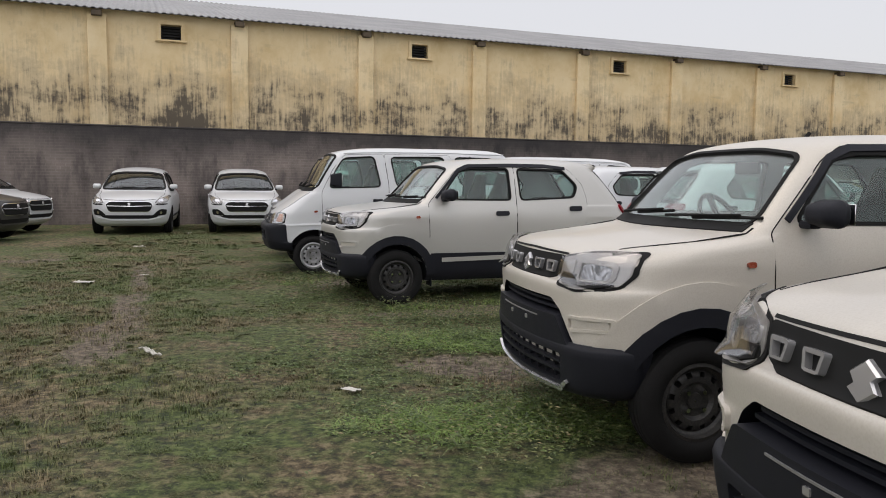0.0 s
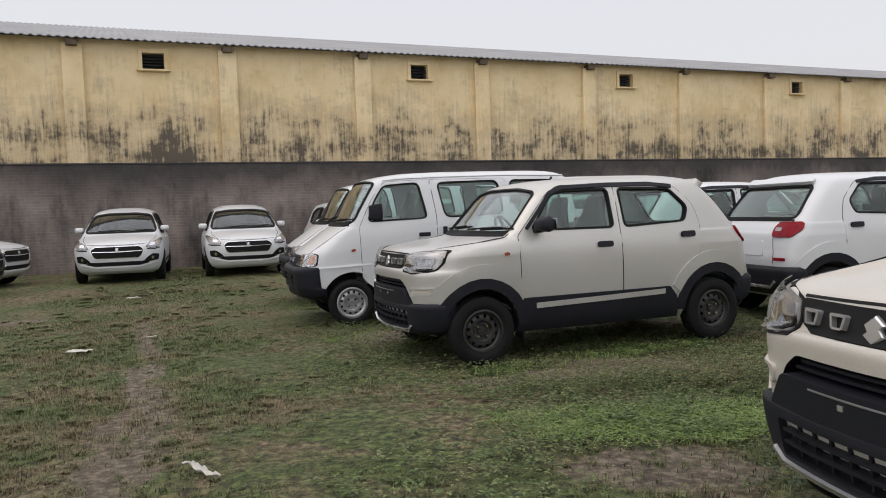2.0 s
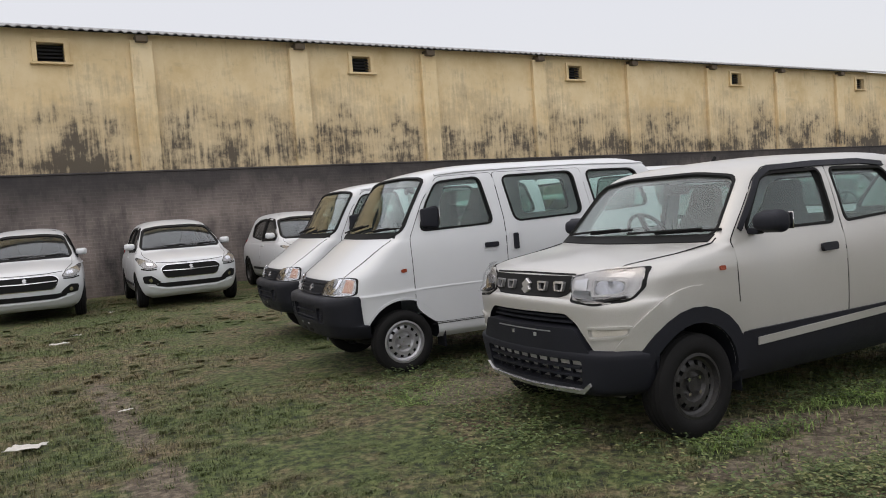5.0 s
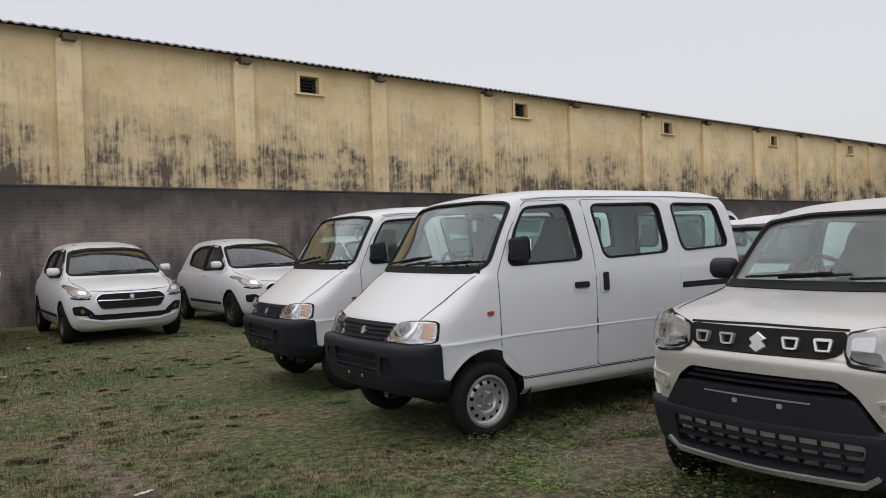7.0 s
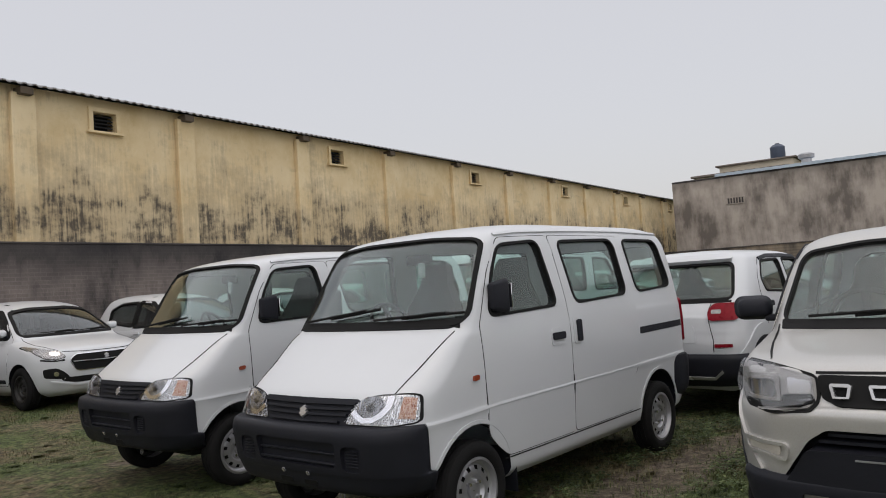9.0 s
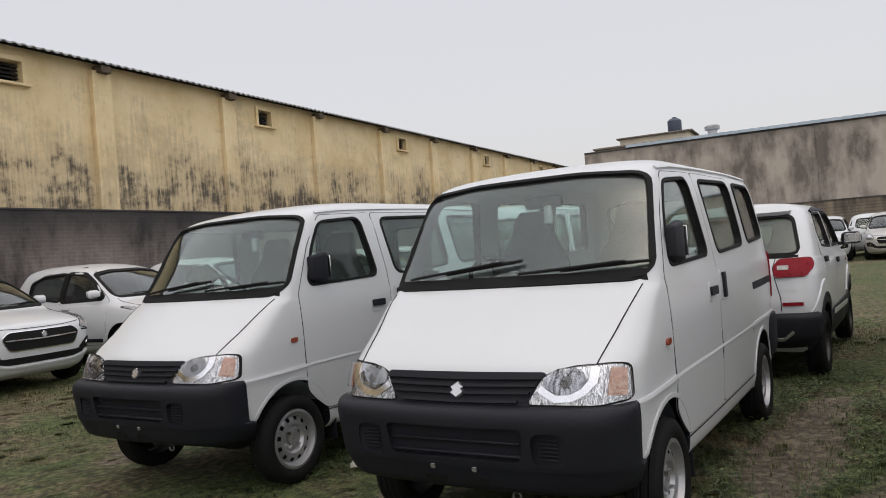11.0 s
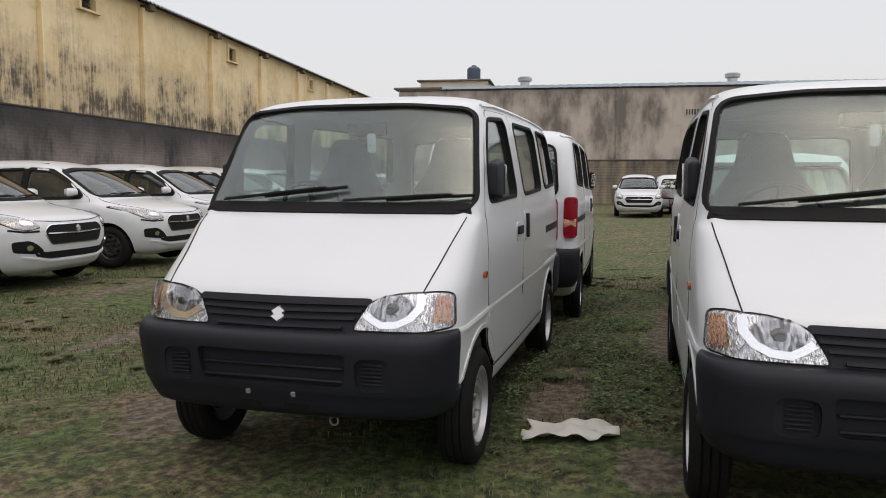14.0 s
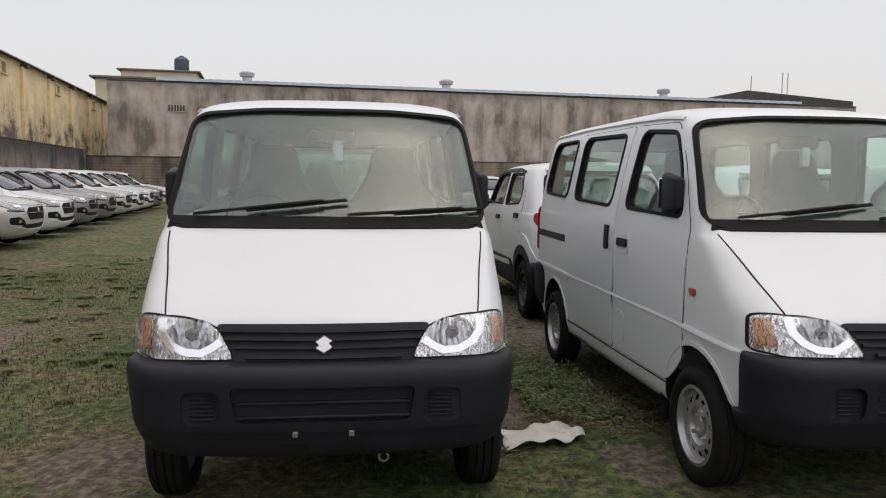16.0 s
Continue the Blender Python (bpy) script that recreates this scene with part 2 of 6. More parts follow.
def patch(bvh, outline, axis, side, offset=0.004, thick=0.008, hole=None, step=0.07, fair=False):
    """A curved plate with that outline laid on the body, seen along an axis, as a bmesh."""
    pts, edges = [], []
    for loop in [outline] + ([hole] if hole else []):
        first = len(pts)
        for i, p in enumerate(loop):
            q = loop[(i + 1) % len(loop)]
            cuts = max(1, int(math.dist(p, q) / step))
            for k in range(cuts):
                pts.append(Vector((p[0] + (q[0] - p[0]) * k / cuts, p[1] + (q[1] - p[1]) * k / cuts)))
        edges += [(i, i + 1) for i in range(first, len(pts) - 1)] + [(len(pts) - 1, first)]
    xs, ys = [p[0] for p in outline], [p[1] for p in outline]
    x = min(xs) + step / 2
    while x < max(xs):
        y = min(ys) + step / 2
        while y < max(ys):
            if inside((x, y), outline) and not (hole and inside((x, y), hole)):
                pts.append(Vector((x, y)))
            y += step
        x += step
    verts, _, faces, *_ = geometry.delaunay_2d_cdt(pts, edges, [], 0, 1e-5)
    bm = bmesh.new()
    top, low = [], []
    found = [cast(bvh, axis, side, v[0], v[1]) for v in verts]
    if fair:
        found = faired(found, axis)
    for p, nrm in found:
        top.append(bm.verts.new(p + nrm * offset))
        low.append(bm.verts.new(p + nrm * (offset - thick)))
    used = {}
    for f in faces:
        c = sum((verts[i] for i in f), Vector((0, 0))) / len(f)
        if not inside(c, outline) or (hole and inside(c, hole)):
            continue
        bm.faces.new([top[i] for i in f])
        bm.faces.new([low[i] for i in reversed(f)])
        for i in range(len(f)):
            e = (f[i], f[(i + 1) % len(f)])
            used[tuple(sorted(e))] = None if tuple(sorted(e)) in used else e
    for e in used.values():
        if e:
            bm.faces.new((top[e[1]], top[e[0]], low[e[0]], low[e[1]]))
    bmesh.ops.delete(bm, geom=[v for v in bm.verts if not v.link_faces], context="VERTS")
    return bm


def monotone(values, steps):
    """Values between keys, with no overshoot."""
    v = np.array(values, float)
    d = np.diff(v)
    m = np.zeros(len(v))
    for i in range(1, len(v) - 1):
        m[i] = 0 if d[i - 1] * d[i] <= 0 else 2 * d[i - 1] * d[i] / (d[i - 1] + d[i])
    m[0], m[-1] = d[0], d[-1]
    out = []
    for i in range(len(d)):
        for k in range(steps):
            t = k / steps
            out.append((2 * t**3 - 3 * t**2 + 1) * v[i] + (t**3 - 2 * t**2 + t) * m[i] + (3 * t**2 - 2 * t**3) * v[i + 1] + (t**3 - t**2) * m[i + 1])
    return out + [v[-1]]


def hull(keys, steps=3, crown=0.0, index=0):
    """A closed body of level slices. Keys: z, front x, rear x, half width, front corner, rear corner, front bow."""
    cols = [monotone(c, steps) for c in zip(*keys)]
    bm, rings = bmesh.new(), []
    for z, xf, xr, w, rf, rr, bow in zip(*cols):
        half = []
        for k in range(6):
            half.append((0.0, k / 5 * (w - rf)))
        half = [(xf - bow * (y / w) ** 2, y) for _, y in half]
        x0 = half[-1][0]
        for k in range(1, 8):
            a = k / 8 * math.pi / 2
            half.append((x0 - rf * 1.25 * (1 - math.cos(a)) - bow * 0.5 * (k / 8), w - rf + rf * math.sin(a)))
        x1, x2 = x0 - rf * 1.25 - bow * 0.5, xr + rr
        for k in range(15):
            half.append((x1 + (x2 - x1) * k / 14, w))
        for k in range(1, 6):
            a = k / 6 * math.pi / 2
            half.append((x2 - rr * math.sin(a), w - rr + rr * math.cos(a)))
        for k in range(5):
            half.append((xr, (w - rr) * (1 - k / 4)))
        loop = half + [(x, -y) for x, y in half[-2:0:-1]]
        mid = 0.5 * (xf + xr)
        rings.append([bm.verts.new((x, y * (1 - 0.035 * max(0, (abs(x - mid) / (0.5 * (xf - xr) + 1e-6)) ** 3)), z - crown * (y / 0.75) ** 2)) for x, y in loop])
    for a, b in zip(rings, rings[1:]):
        for k in range(len(a)):
            bm.faces.new((a[k], a[(k + 1) % len(a)], b[(k + 1) % len(a)], b[k]))
    for ring in (rings[0], rings[-1]):
        c = bm.verts.new(sum((v.co for v in ring), Vector()) / len(ring))
        for k in range(len(ring)):
            bm.faces.new((ring[k], ring[(k + 1) % len(ring)], c))
    bmesh.ops.recalc_face_normals(bm, faces=bm.faces)
    for f in bm.faces:
        f.material_index = index
    return bm


def prism(outline, axis, low, high, index=1):
    bm = bmesh.new()
    place = (lambda a, b, d: (a, d, b)) if axis == "y" else (lambda a, b, d: (d, a, b))
    one, two = [bm.verts.new(place(*p, low)) for p in outline], [bm.verts.new(place(*p, high)) for p in outline]
    bm.faces.new(one), bm.faces.new(two)
    for k in range(len(one)):
        bm.faces.new((one[k], one[(k + 1) % len(one)], two[(k + 1) % len(one)], two[k]))
    bmesh.ops.recalc_face_normals(bm, faces=bm.faces)
    for f in bm.faces:
        f.material_index = index
    return bm


def carve(bm, cutters):
    """Takes the cutters out of a solid: a bmesh with faces of material 1 where it was cut."""
    def raw(b):
        me = bpy.data.meshes.new("raw")
        b.to_mesh(me)
        b.free()
        me.materials.append(WHITE)
        me.materials.append(PLASTIC)
        me.materials.append(LINING)
        return new("raw", me)

    ob = raw(bm)
    made = [raw(c) for c in cutters]
    for c in made:
        mod = ob.modifiers.new("cut", "BOOLEAN")
        mod.operation, mod.solver, mod.object, mod.material_mode = "DIFFERENCE", "EXACT", c, "INDEX"
    bpy.context.view_layer.update()
    done = bpy.data.meshes.new_from_object(ob.evaluated_get(bpy.context.evaluated_depsgraph_get()))
    out = bmesh.new()
    out.from_mesh(done)
    for o in [ob] + made:
        me = o.data
        bpy.data.objects.remove(o)
        bpy.data.meshes.remove(me)
    bpy.data.meshes.remove(done)
    return out


# ---------------------------------------------------------------- vehicles: shared parts
def wheel(parent, at, side, r, width, rim_r, rim_mat, holes):
    """A tyre with a pressed steel rim, its outer face towards side (+1 or -1 in y)."""
    s, h = side, width / 2
    tyre = [(rim_r, -h * 0.8), (rim_r + 0.02, -h), (r - 0.03, -h), (r - 0.006, -h * 0.8), (r, -h * 0.5), (r - 0.008, -h * 0.42), (r, -h * 0.34), (r, h * 0.0 - 0.006),
            (r - 0.008, 0), (r, 0.006), (r, h * 0.34), (r - 0.008, h * 0.42), (r, h * 0.5), (r - 0.006, h * 0.8), (r - 0.03, h), (rim_r + 0.045, h * 1.04), (rim_r + 0.02, h), (rim_r, h * 0.8)]
    base = new("wheel")
    base.parent, base.location = parent, at
    part("tyre", lathe([(a, s * b) for a, b in tyre], 40), RUBBER, base)
    rim = [(rim_r, -h * 0.7), (rim_r + 0.004, h * 0.86), (rim_r - 0.012, h * 0.9), (rim_r - 0.02, h * 0.55), (rim_r - 0.035, h * 0.42)]
    hole_in, hole_out = rim_r * 0.64, rim_r * 0.77
    face = [(hole_out, h * 0.5), (hole_in, h * 0.62), (rim_r * 0.5, h * 0.6), (rim_r * 0.42, h * 0.35), (rim_r * 0.22, h * 0.32), (rim_r * 0.2, h * 0.5), (0.004, h * 0.52)]
    bm = lathe([(a, s * b) for a, b in rim + face], holes * 5)
    bm.faces.ensure_lookup_table()
    ring = [f for f in bm.faces if hole_in < math.hypot(f.calc_center_median().x, f.calc_center_median().z) < hole_out]
    ring.sort(key=lambda f: math.atan2(f.calc_center_median().z, f.calc_center_median().x))
    cut = [f for k, f in enumerate(ring) if k % 5 in (1, 2)]
    bmesh.ops.recalc_face_normals(bm, faces=bm.faces)
    solid = set(bm.faces)
    made = bmesh.ops.extrude_face_region(bm, geom=cut)
    bmesh.ops.translate(bm, verts=[v for v in made["geom"] if isinstance(v, bmesh.types.BMVert)], vec=(0, -s * 0.03, 0))
    # faces inside the blind holes are coloured black to stand for their shade
    for f in bm.faces:
        f.material_index = 0 if f in solid else 1
    bmesh.ops.delete(bm, geom=cut, context="FACES_ONLY")
    part("rim", bm, [rim_mat, SEAM], base)
    for k in range(4):
        a = math.pi / 4 + k * math.pi / 2
        c = Vector((rim_r * 0.32 * math.cos(a), s * h * 0.3, rim_r * 0.32 * math.sin(a)))
        part("wheel_nut", tube(c, c + Vector((0, s * 0.03, 0)), 0.011, None, 6), CHROME, base)
    return base


def seat(parent, at, wide, bench=False):
    base = new("seat")
    base.parent, base.location = parent, at
    part("cushion", box((0.5, wide, 0.16), (0.05, 0, 0.08), 0.05, 3), CLOTH, base)
    bm = bmesh.new()
    rows = [(0.0, 0.5), (0.25, 0.5), (0.45, 0.46), (0.55, 0.34), (0.62, 0.27), (0.72, 0.24), (0.76, 0.18)] if not bench else [(0.0, 0.5), (0.3, 0.5), (0.5, 0.49), (0.54, 0.46)]
    rings = []
    for z, w in rows:
        c, d = -0.16 - 0.24 * z, 0.075 - 0.03 * z / 0.75
        pts = rounded([(c + d, -w * wide), (c + d, w * wide), (c - d, w * wide), (c - d, -w * wide)], 0.05, 2)
        rings.append([bm.verts.new((x, y, 0.12 + z)) for x, y in pts])
    for a, b in zip(rings, rings[1:]):
        for k in range(len(a)):
            bm.faces.new((a[k], a[(k + 1) % len(a)], b[(k + 1) % len(a)], b[k]))
    bm.faces.new(rings[0]), bm.faces.new(rings[-1])
    part("backrest", bm, CLOTH, base)
    return base


def ring_mesh(r, thick, bm=None, seg=28, small=8):
    bm = bm or bmesh.new()
    rows = [[bm.verts.new(((r + thick * math.cos(b)) * math.cos(a), (r + thick * math.cos(b)) * math.sin(a), thick * math.sin(b))) for b in [2 * math.pi * j / small for j in range(small)]] for a in [2 * math.pi * k / seg for k in range(seg)]]
    for k in range(seg):
        for j in range(small):
            bm.faces.new((rows[k][j], rows[(k + 1) % seg][j], rows[(k + 1) % seg][(j + 1) % small], rows[k][(j + 1) % small]))
    return bm


def cabin(thing, dash_x, floor, front_x, bench_x, wheel_z, seat_up, mirror_at):
    """Dashboard, steering wheel, two front seats and benches behind."""
    part("dashboard", box((0.34, 1.22, 0.22), (dash_x, 0, wheel_z + 0.02), 0.06, 3), CABIN, thing)
    bm = ring_mesh(0.185, 0.014)
    box((0.36, 0.035, 0.02), bm=bm)
    bmesh.ops.transform(bm, verts=bm.verts, matrix=pose(dash_x - 0.30, -0.33, wheel_z + 0.09, 0, -62, 0))
    part("steering_wheel", bm, PLASTIC, thing)
    for y in (-0.33, 0.33):
        seat(thing, (front_x, y, floor + seat_up), 0.52)
    for x in bench_x:
        seat(thing, (x, 0, floor), 1.15, True)
    m = part("rear_view_mirror", box((0.03, 0.22, 0.07), (mirror_at[0], 0, mirror_at[1]), 0.02), PLASTIC, thing)
    return m


def window(thing, bvh, outline, axis, side, name="side_window", edge=0.014, deep=0.014, glass=None):
    pane = part(name, patch(bvh, outline, axis, side, -deep, 0.004, step=0.06, fair=True), glass or GLASS, thing)
    pane.visible_shadow = False
    part("seal", patch(bvh, grown(outline, edge), axis, side, 0.008, 0.022, hole=grown(outline, -0.004), step=0.15), SEAM, pane)
    return pane


def seam(thing, bvh, line, axis, side, width=0.008):
    # a black ribbon on the skin paints the shade of a panel gap
    return part("panel_gap", patch(bvh, ribbon(line, width), axis, side, 0.003, 0.006, step=0.03), SEAM, thing)


def plate(name, thing, bvh, outline, axis, side, material, proud=0.006, thick=0.02, label="", hole=None, step=0.07):
    return part(name, patch(bvh, outline, axis, side, proud, thick, hole, step), material, thing, label)


def swept(points, r, seg=6):
    """A round bar along a line of points."""
    bm, rings = bmesh.new(), []
    for k, p in enumerate(points):
        t = (points[min(k + 1, len(points) - 1)] - points[max(k - 1, 0)]).normalized()
        turn = t.to_track_quat("Z", "Y").to_matrix()
        rings.append([bm.verts.new(p + turn @ Vector((r * math.cos(2 * math.pi * j / seg), r * math.sin(2 * math.pi * j / seg), 0))) for j in range(seg)])
    for a, b in zip(rings, rings[1:]):
        for j in range(seg):
            bm.faces.new((a[j], a[(j + 1) % seg], b[(j + 1) % seg], b[j]))
    bm.faces.new(rings[0]), bm.faces.new(rings[-1])
    return bm


def wiper(thing, bvh, foot, tip, name="wiper"):
    """An arm and blade lying on the windscreen from (y, z) to (y, z)."""
    base = new(name)
    base.parent = thing
    pts = [cast(bvh, "x", 1, foot[0] + (tip[0] - foot[0]) * k / 6, foot[1] + (tip[1] - foot[1]) * k / 6) for k in range(7)]
    part("arm", swept([p + nrm * 0.03 for p, nrm in pts], 0.008), SEAM, base)
    d = Vector(tip) - Vector(foot)
    mid = Vector(foot) + d * 0.82
    blade = [cast(bvh, "x", 1, *(mid + d * s)) for s in (-0.42, -0.2, 0.0, 0.2, 0.36)]
    part("blade", swept([p + nrm * 0.014 for p, nrm in blade], 0.009), SEAM, base)
    return base


def mirror(thing, at, side, size, cover, tilt=0):
    """A door mirror on a short foot, its glass facing back."""
    base = new("door_mirror")
    base.parent, base.location = thing, at
    bm = box((size[0], size[1], size[2]), (0, side * (size[1] / 2 + 0.035), size[2] * 0.3), min(size) * 0.38, 4)
    for v in bm.verts:
        if v.co.x > 0:
            v.co.y = side * (0.05 + (abs(v.co.y) - 0.05) * 0.85)
            v.co.z = size[2] * 0.3 + (v.co.z - size[2] * 0.3) * 0.8
    part("cover", bm, cover, base)
    part("foot", box((0.07, 0.10, 0.035), (0.0, side * 0.02, -size[2] * 0.12), 0.012), PLASTIC, base)
    part("mirror_glass", box((0.004, size[1] * 0.8, size[2] * 0.72), (-size[0] / 2 - 0.001, side * (size[1] / 2 + 0.05), size[2] * 0.3), 0.0018, 1), CHROME, base)
    return base


def badge(thing, bvh, z, size):
    """A plain raised chrome lozenge, notched on two sides."""
    p, nrm = cast(bvh, "x", 1, 0, z)
    bm = bmesh.new()
    half = [(0.0, 0.50), (0.42, 0.21), (0.24, 0.06), (0.42, -0.17)]
    pts = half + [(-y, -k) for y, k in half]
    lean = Vector((nrm.x, 0, nrm.z)).normalized()
    up = Vector((-lean.z, 0, lean.x))
    rings = []
    for scale, out in ((1.08, -0.012), (1.0, 0.016), (0.86, 0.022)):
        rings.append([bm.verts.new(p + lean * out + Vector((0, y * size * scale, 0)) + up * (k * size * scale)) for y, k in pts])
    for one, two in zip(rings, rings[1:]):
        for k in range(len(pts)):
            bm.faces.new((one[k], one[(k + 1) % len(pts)], two[(k + 1) % len(pts)], two[k]))
    bm.faces.new(rings[-1])
    return part("badge", bm, BADGE, thing, "plain chrome lozenge badge", 20)


def reshape(thing, move):
    """Shifts the points of all parts that lie in the thing's own axes."""
    for ob in thing.children_recursive:
        if ob.type != "MESH" or ob.location.length > 1e-6 or ob.parent.location.length > 1e-6 and ob.parent != thing:
            continue
        for v in ob.data.vertices:
            v.co = move(v.co)
    return thing


def mirror_y(points):
    return [(-a, b) for a, b in points]


def shell(thing, keys, crown, inner, windows, screens, axles, arch, paint):
    """The painted body, hollowed, with openings for windows and wheels. Returns the lookup of the uncut skin."""
    outer = hull(keys, 4, crown)
    bvh = BVHTree.FromBMesh(outer)
    cutters = [hull(inner, 3, crown, 2)]
    cutters += [prism(o, "y", -1.2, 1.2) for o in windows]
    cutters += [prism(o, "x", low, high) for o, low, high in screens]
    for x in axles:
        for s in (1, -1):
            bm = lathe([(0.001, s * 0.44), (arch[0], s * 0.44), (arch[0], s * 1.1), (0.001, s * 1.1)], 40, None, (x, 0, arch[1]))
            bmesh.ops.holes_fill(bm, edges=bm.edges)
            bmesh.ops.remove_doubles(bm, verts=bm.verts, dist=0.002)
            bmesh.ops.recalc_face_normals(bm, faces=bm.faces)
            for f in bm.faces:
                f.material_index = 1
            cutters.append(bm)
    part("body", carve(outer, cutters), [paint, PLASTIC, LINING], thing, "", 32)
    return bvh


def inner_of(keys, low, firewall, side=0.045, back=0.06, top=0.045):
    out = []
    for z, xf, xr, w, rf, rr, bow in keys:
        if z >= low - 0.001:
            out.append((z, min(xf - 0.05, firewall), xr + back, w - side, min(rf, 0.08), min(rr, 0.06), min(bow, 0.02)))
    out[0] = (low, *out[0][1:])
    while len(out) > 2 and out[-1][0] > keys[-1][0] - top:
        out.pop()
    return out


def arc(cx, cz, r, a0, a1, n=14):
    return [(cx + r * math.cos(radians(a0 + (a1 - a0) * k / n)), cz + r * math.sin(radians(a0 + (a1 - a0) * k / n))) for k in range(n + 1)]


# ---------------------------------------------------------------- the minivan
def minivan(paint):
    thing = new("minivan")
    keys = [
        (0.27, 1.46, -1.62, 0.66, 0.20, 0.12, 0.05), (0.33, 1.52, -1.70, 0.712, 0.22, 0.12, 0.06), (0.44, 1.70, -1.78, 0.722, 0.22, 0.13, 0.06), (0.50, 1.76, -1.80, 0.725, 0.22, 0.13, 0.06),
        (0.68, 1.765, -1.81, 0.735, 0.20, 0.13, 0.06), (0.715, 1.76, -1.81, 0.741, 0.19, 0.13, 0.06), (0.74, 1.75, -1.81, 0.735, 0.18, 0.13, 0.06), (0.88, 1.70, -1.80, 0.737, 0.17, 0.13, 0.06),
        (0.93, 1.645, -1.80, 0.738, 0.16, 0.13, 0.06), (1.02, 1.49, -1.795, 0.738, 0.13, 0.13, 0.06), (1.12, 1.325, -1.79, 0.735, 0.08, 0.13, 0.06),
        (1.16, 1.255, -1.785, 0.728, 0.07, 0.13, 0.06), (1.24, 1.195, -1.78, 0.718, 0.06, 0.13, 0.06), (1.45, 1.07, -1.75, 0.688, 0.06, 0.13, 0.065),
        (1.64, 0.955, -1.71, 0.655, 0.07, 0.14, 0.07), (1.715, 0.875, -1.67, 0.63, 0.10, 0.16, 0.08), (1.765, 0.70, -1.60, 0.575, 0.16, 0.2, 0.08),
        (1.80, 0.42, -1.45, 0.47, 0.22, 0.22, 0.05), (1.815, 0.0, -1.15, 0.3, 0.18, 0.18, 0.02), (1.82, -0.4, -0.85, 0.1, 0.06, 0.06, 0.0)]
    w1 = rounded([(0.95, 1.205), (0.865, 1.43), (0.74, 1.615), (0.33, 1.645), (0.24, 1.225)], 0.06)
    w2 = rounded([(0.085, 1.64), (-0.68, 1.655), (-0.74, 1.25), (0.0, 1.225)], 0.075)
    w3 = rounded([(-0.85, 1.655), (-1.44, 1.65), (-1.56, 1.28), (-0.93, 1.255)], 0.08)
    ws = rounded([(-0.685, 1.175), (0.685, 1.175), (0.612, 1.66), (0.3, 1.688), (-0.3, 1.688), (-0.612, 1.66)], 0.07)
    rs = rounded([(-0.54, 1.18), (0.54, 1.18), (0.50, 1.62), (-0.50, 1.62)], 0.08)
    bvh = shell(thing, keys, 0.012, inner_of(keys, 0.46, 1.08), [w1, w2, w3], [(ws, 0.45, 2.0), (rs, -2.0, -1.5)], (1.175, -1.175), (0.335, 0.30), paint)
    for s in (1, -1):
        for o in (w1, w2, w3):
            window(thing, bvh, o, "y", s)
        d1 = rounded([(1.055, 1.14), (1.04, 0.55), (0.96, 0.47), (0.86, 0.40), (0.12, 0.40), (0.125, 1.25), (0.19, 1.69), (0.73, 1.672), (0.90, 1.45)], 0.04)
        d2 = rounded([(0.112, 0.40), (-0.72, 0.40), (-0.74, 0.62), (-0.84, 0.75), (-0.86, 1.22), (-0.78, 1.69), (0.18, 1.69), (0.117, 1.25)], 0.04)
        for o, w, kind in ((d1, w1, "front_door"), (d2, w2, "sliding_door")):
            door = part(kind, patch(bvh, o, "y", s, 0.004, 0.012, grown(w, 0.018), 0.09), paint, thing)
            # black strip under the door edge, in place of the gap's own shade
            plate("panel_gap", thing, bvh, grown(o, 0.005), "y", s, SEAM, 0.0012, 0.004, hole=grown(o, -0.003), step=0.12)
            if kind == "front_door":
                plate("handle_recess", door, bvh, rounded([(0.20, 0.97), (0.36, 0.97), (0.36, 1.075), (0.20, 1.075)], 0.03), "y", s, paint, 0.009, 0.01)
                plate("handle", door, bvh, rounded([(0.21, 1.005), (0.35, 1.005), (0.35, 1.05), (0.21, 1.05)], 0.015), "y", s, PLASTIC, 0.022, 0.02)
            else:
                plate("handle_recess", door, bvh, rounded([(0.085, 0.955), (-0.03, 0.955), (-0.03, 1.125), (0.085, 1.125)], 0.03), "y", s, paint, 0.009, 0.01)
                plate("handle", door, bvh, rounded([(0.05, 0.97), (0.0, 0.97), (0.0, 1.11), (0.05, 1.11)], 0.015), "y", s, PLASTIC, 0.024, 0.02)
        plate("slide_rail", thing, bvh, rounded([(-0.89, 0.935), (-1.68, 0.935), (-1.68, 0.985), (-0.89, 0.985)], 0.008), "y", s, PLASTIC, 0.003, 0.01)
        plate("side_crease", thing, bvh, ribbon([(1.56, 0.715), (1.2, 0.708), (0.8, 0.71), (0.0, 0.715), (-1.75, 0.72)], 0.014), "y", s, paint, 0.005, 0.012)
        seam(thing, bvh, [(0.9, 0.385), (0, 0.385), (-0.85, 0.385)], "y", s, 0.006)
        plate("roof_gutter", thing, bvh, ribbon([(0.74, 1.692), (0.55, 1.712), (0.0, 1.727), (-0.8, 1.733), (-1.62, 1.715)], 0.014), "y", s, paint, 0.014, 0.02)
        plate("side_indicator", thing, bvh, rounded([(1.115, 0.878), (1.165, 0.878), (1.165, 0.907), (1.115, 0.907)], 0.013), "y", s, INDICATOR, 0.012, 0.015, "orange side indicator")
        if s < 0:
            plate("fuel_flap", thing, bvh, rounded([(0.30, 0.47), (0.14, 0.44), (0.14, 0.64), (0.27, 0.64), (0.31, 0.60)], 0.03), "y", s, paint, 0.007, 0.01)
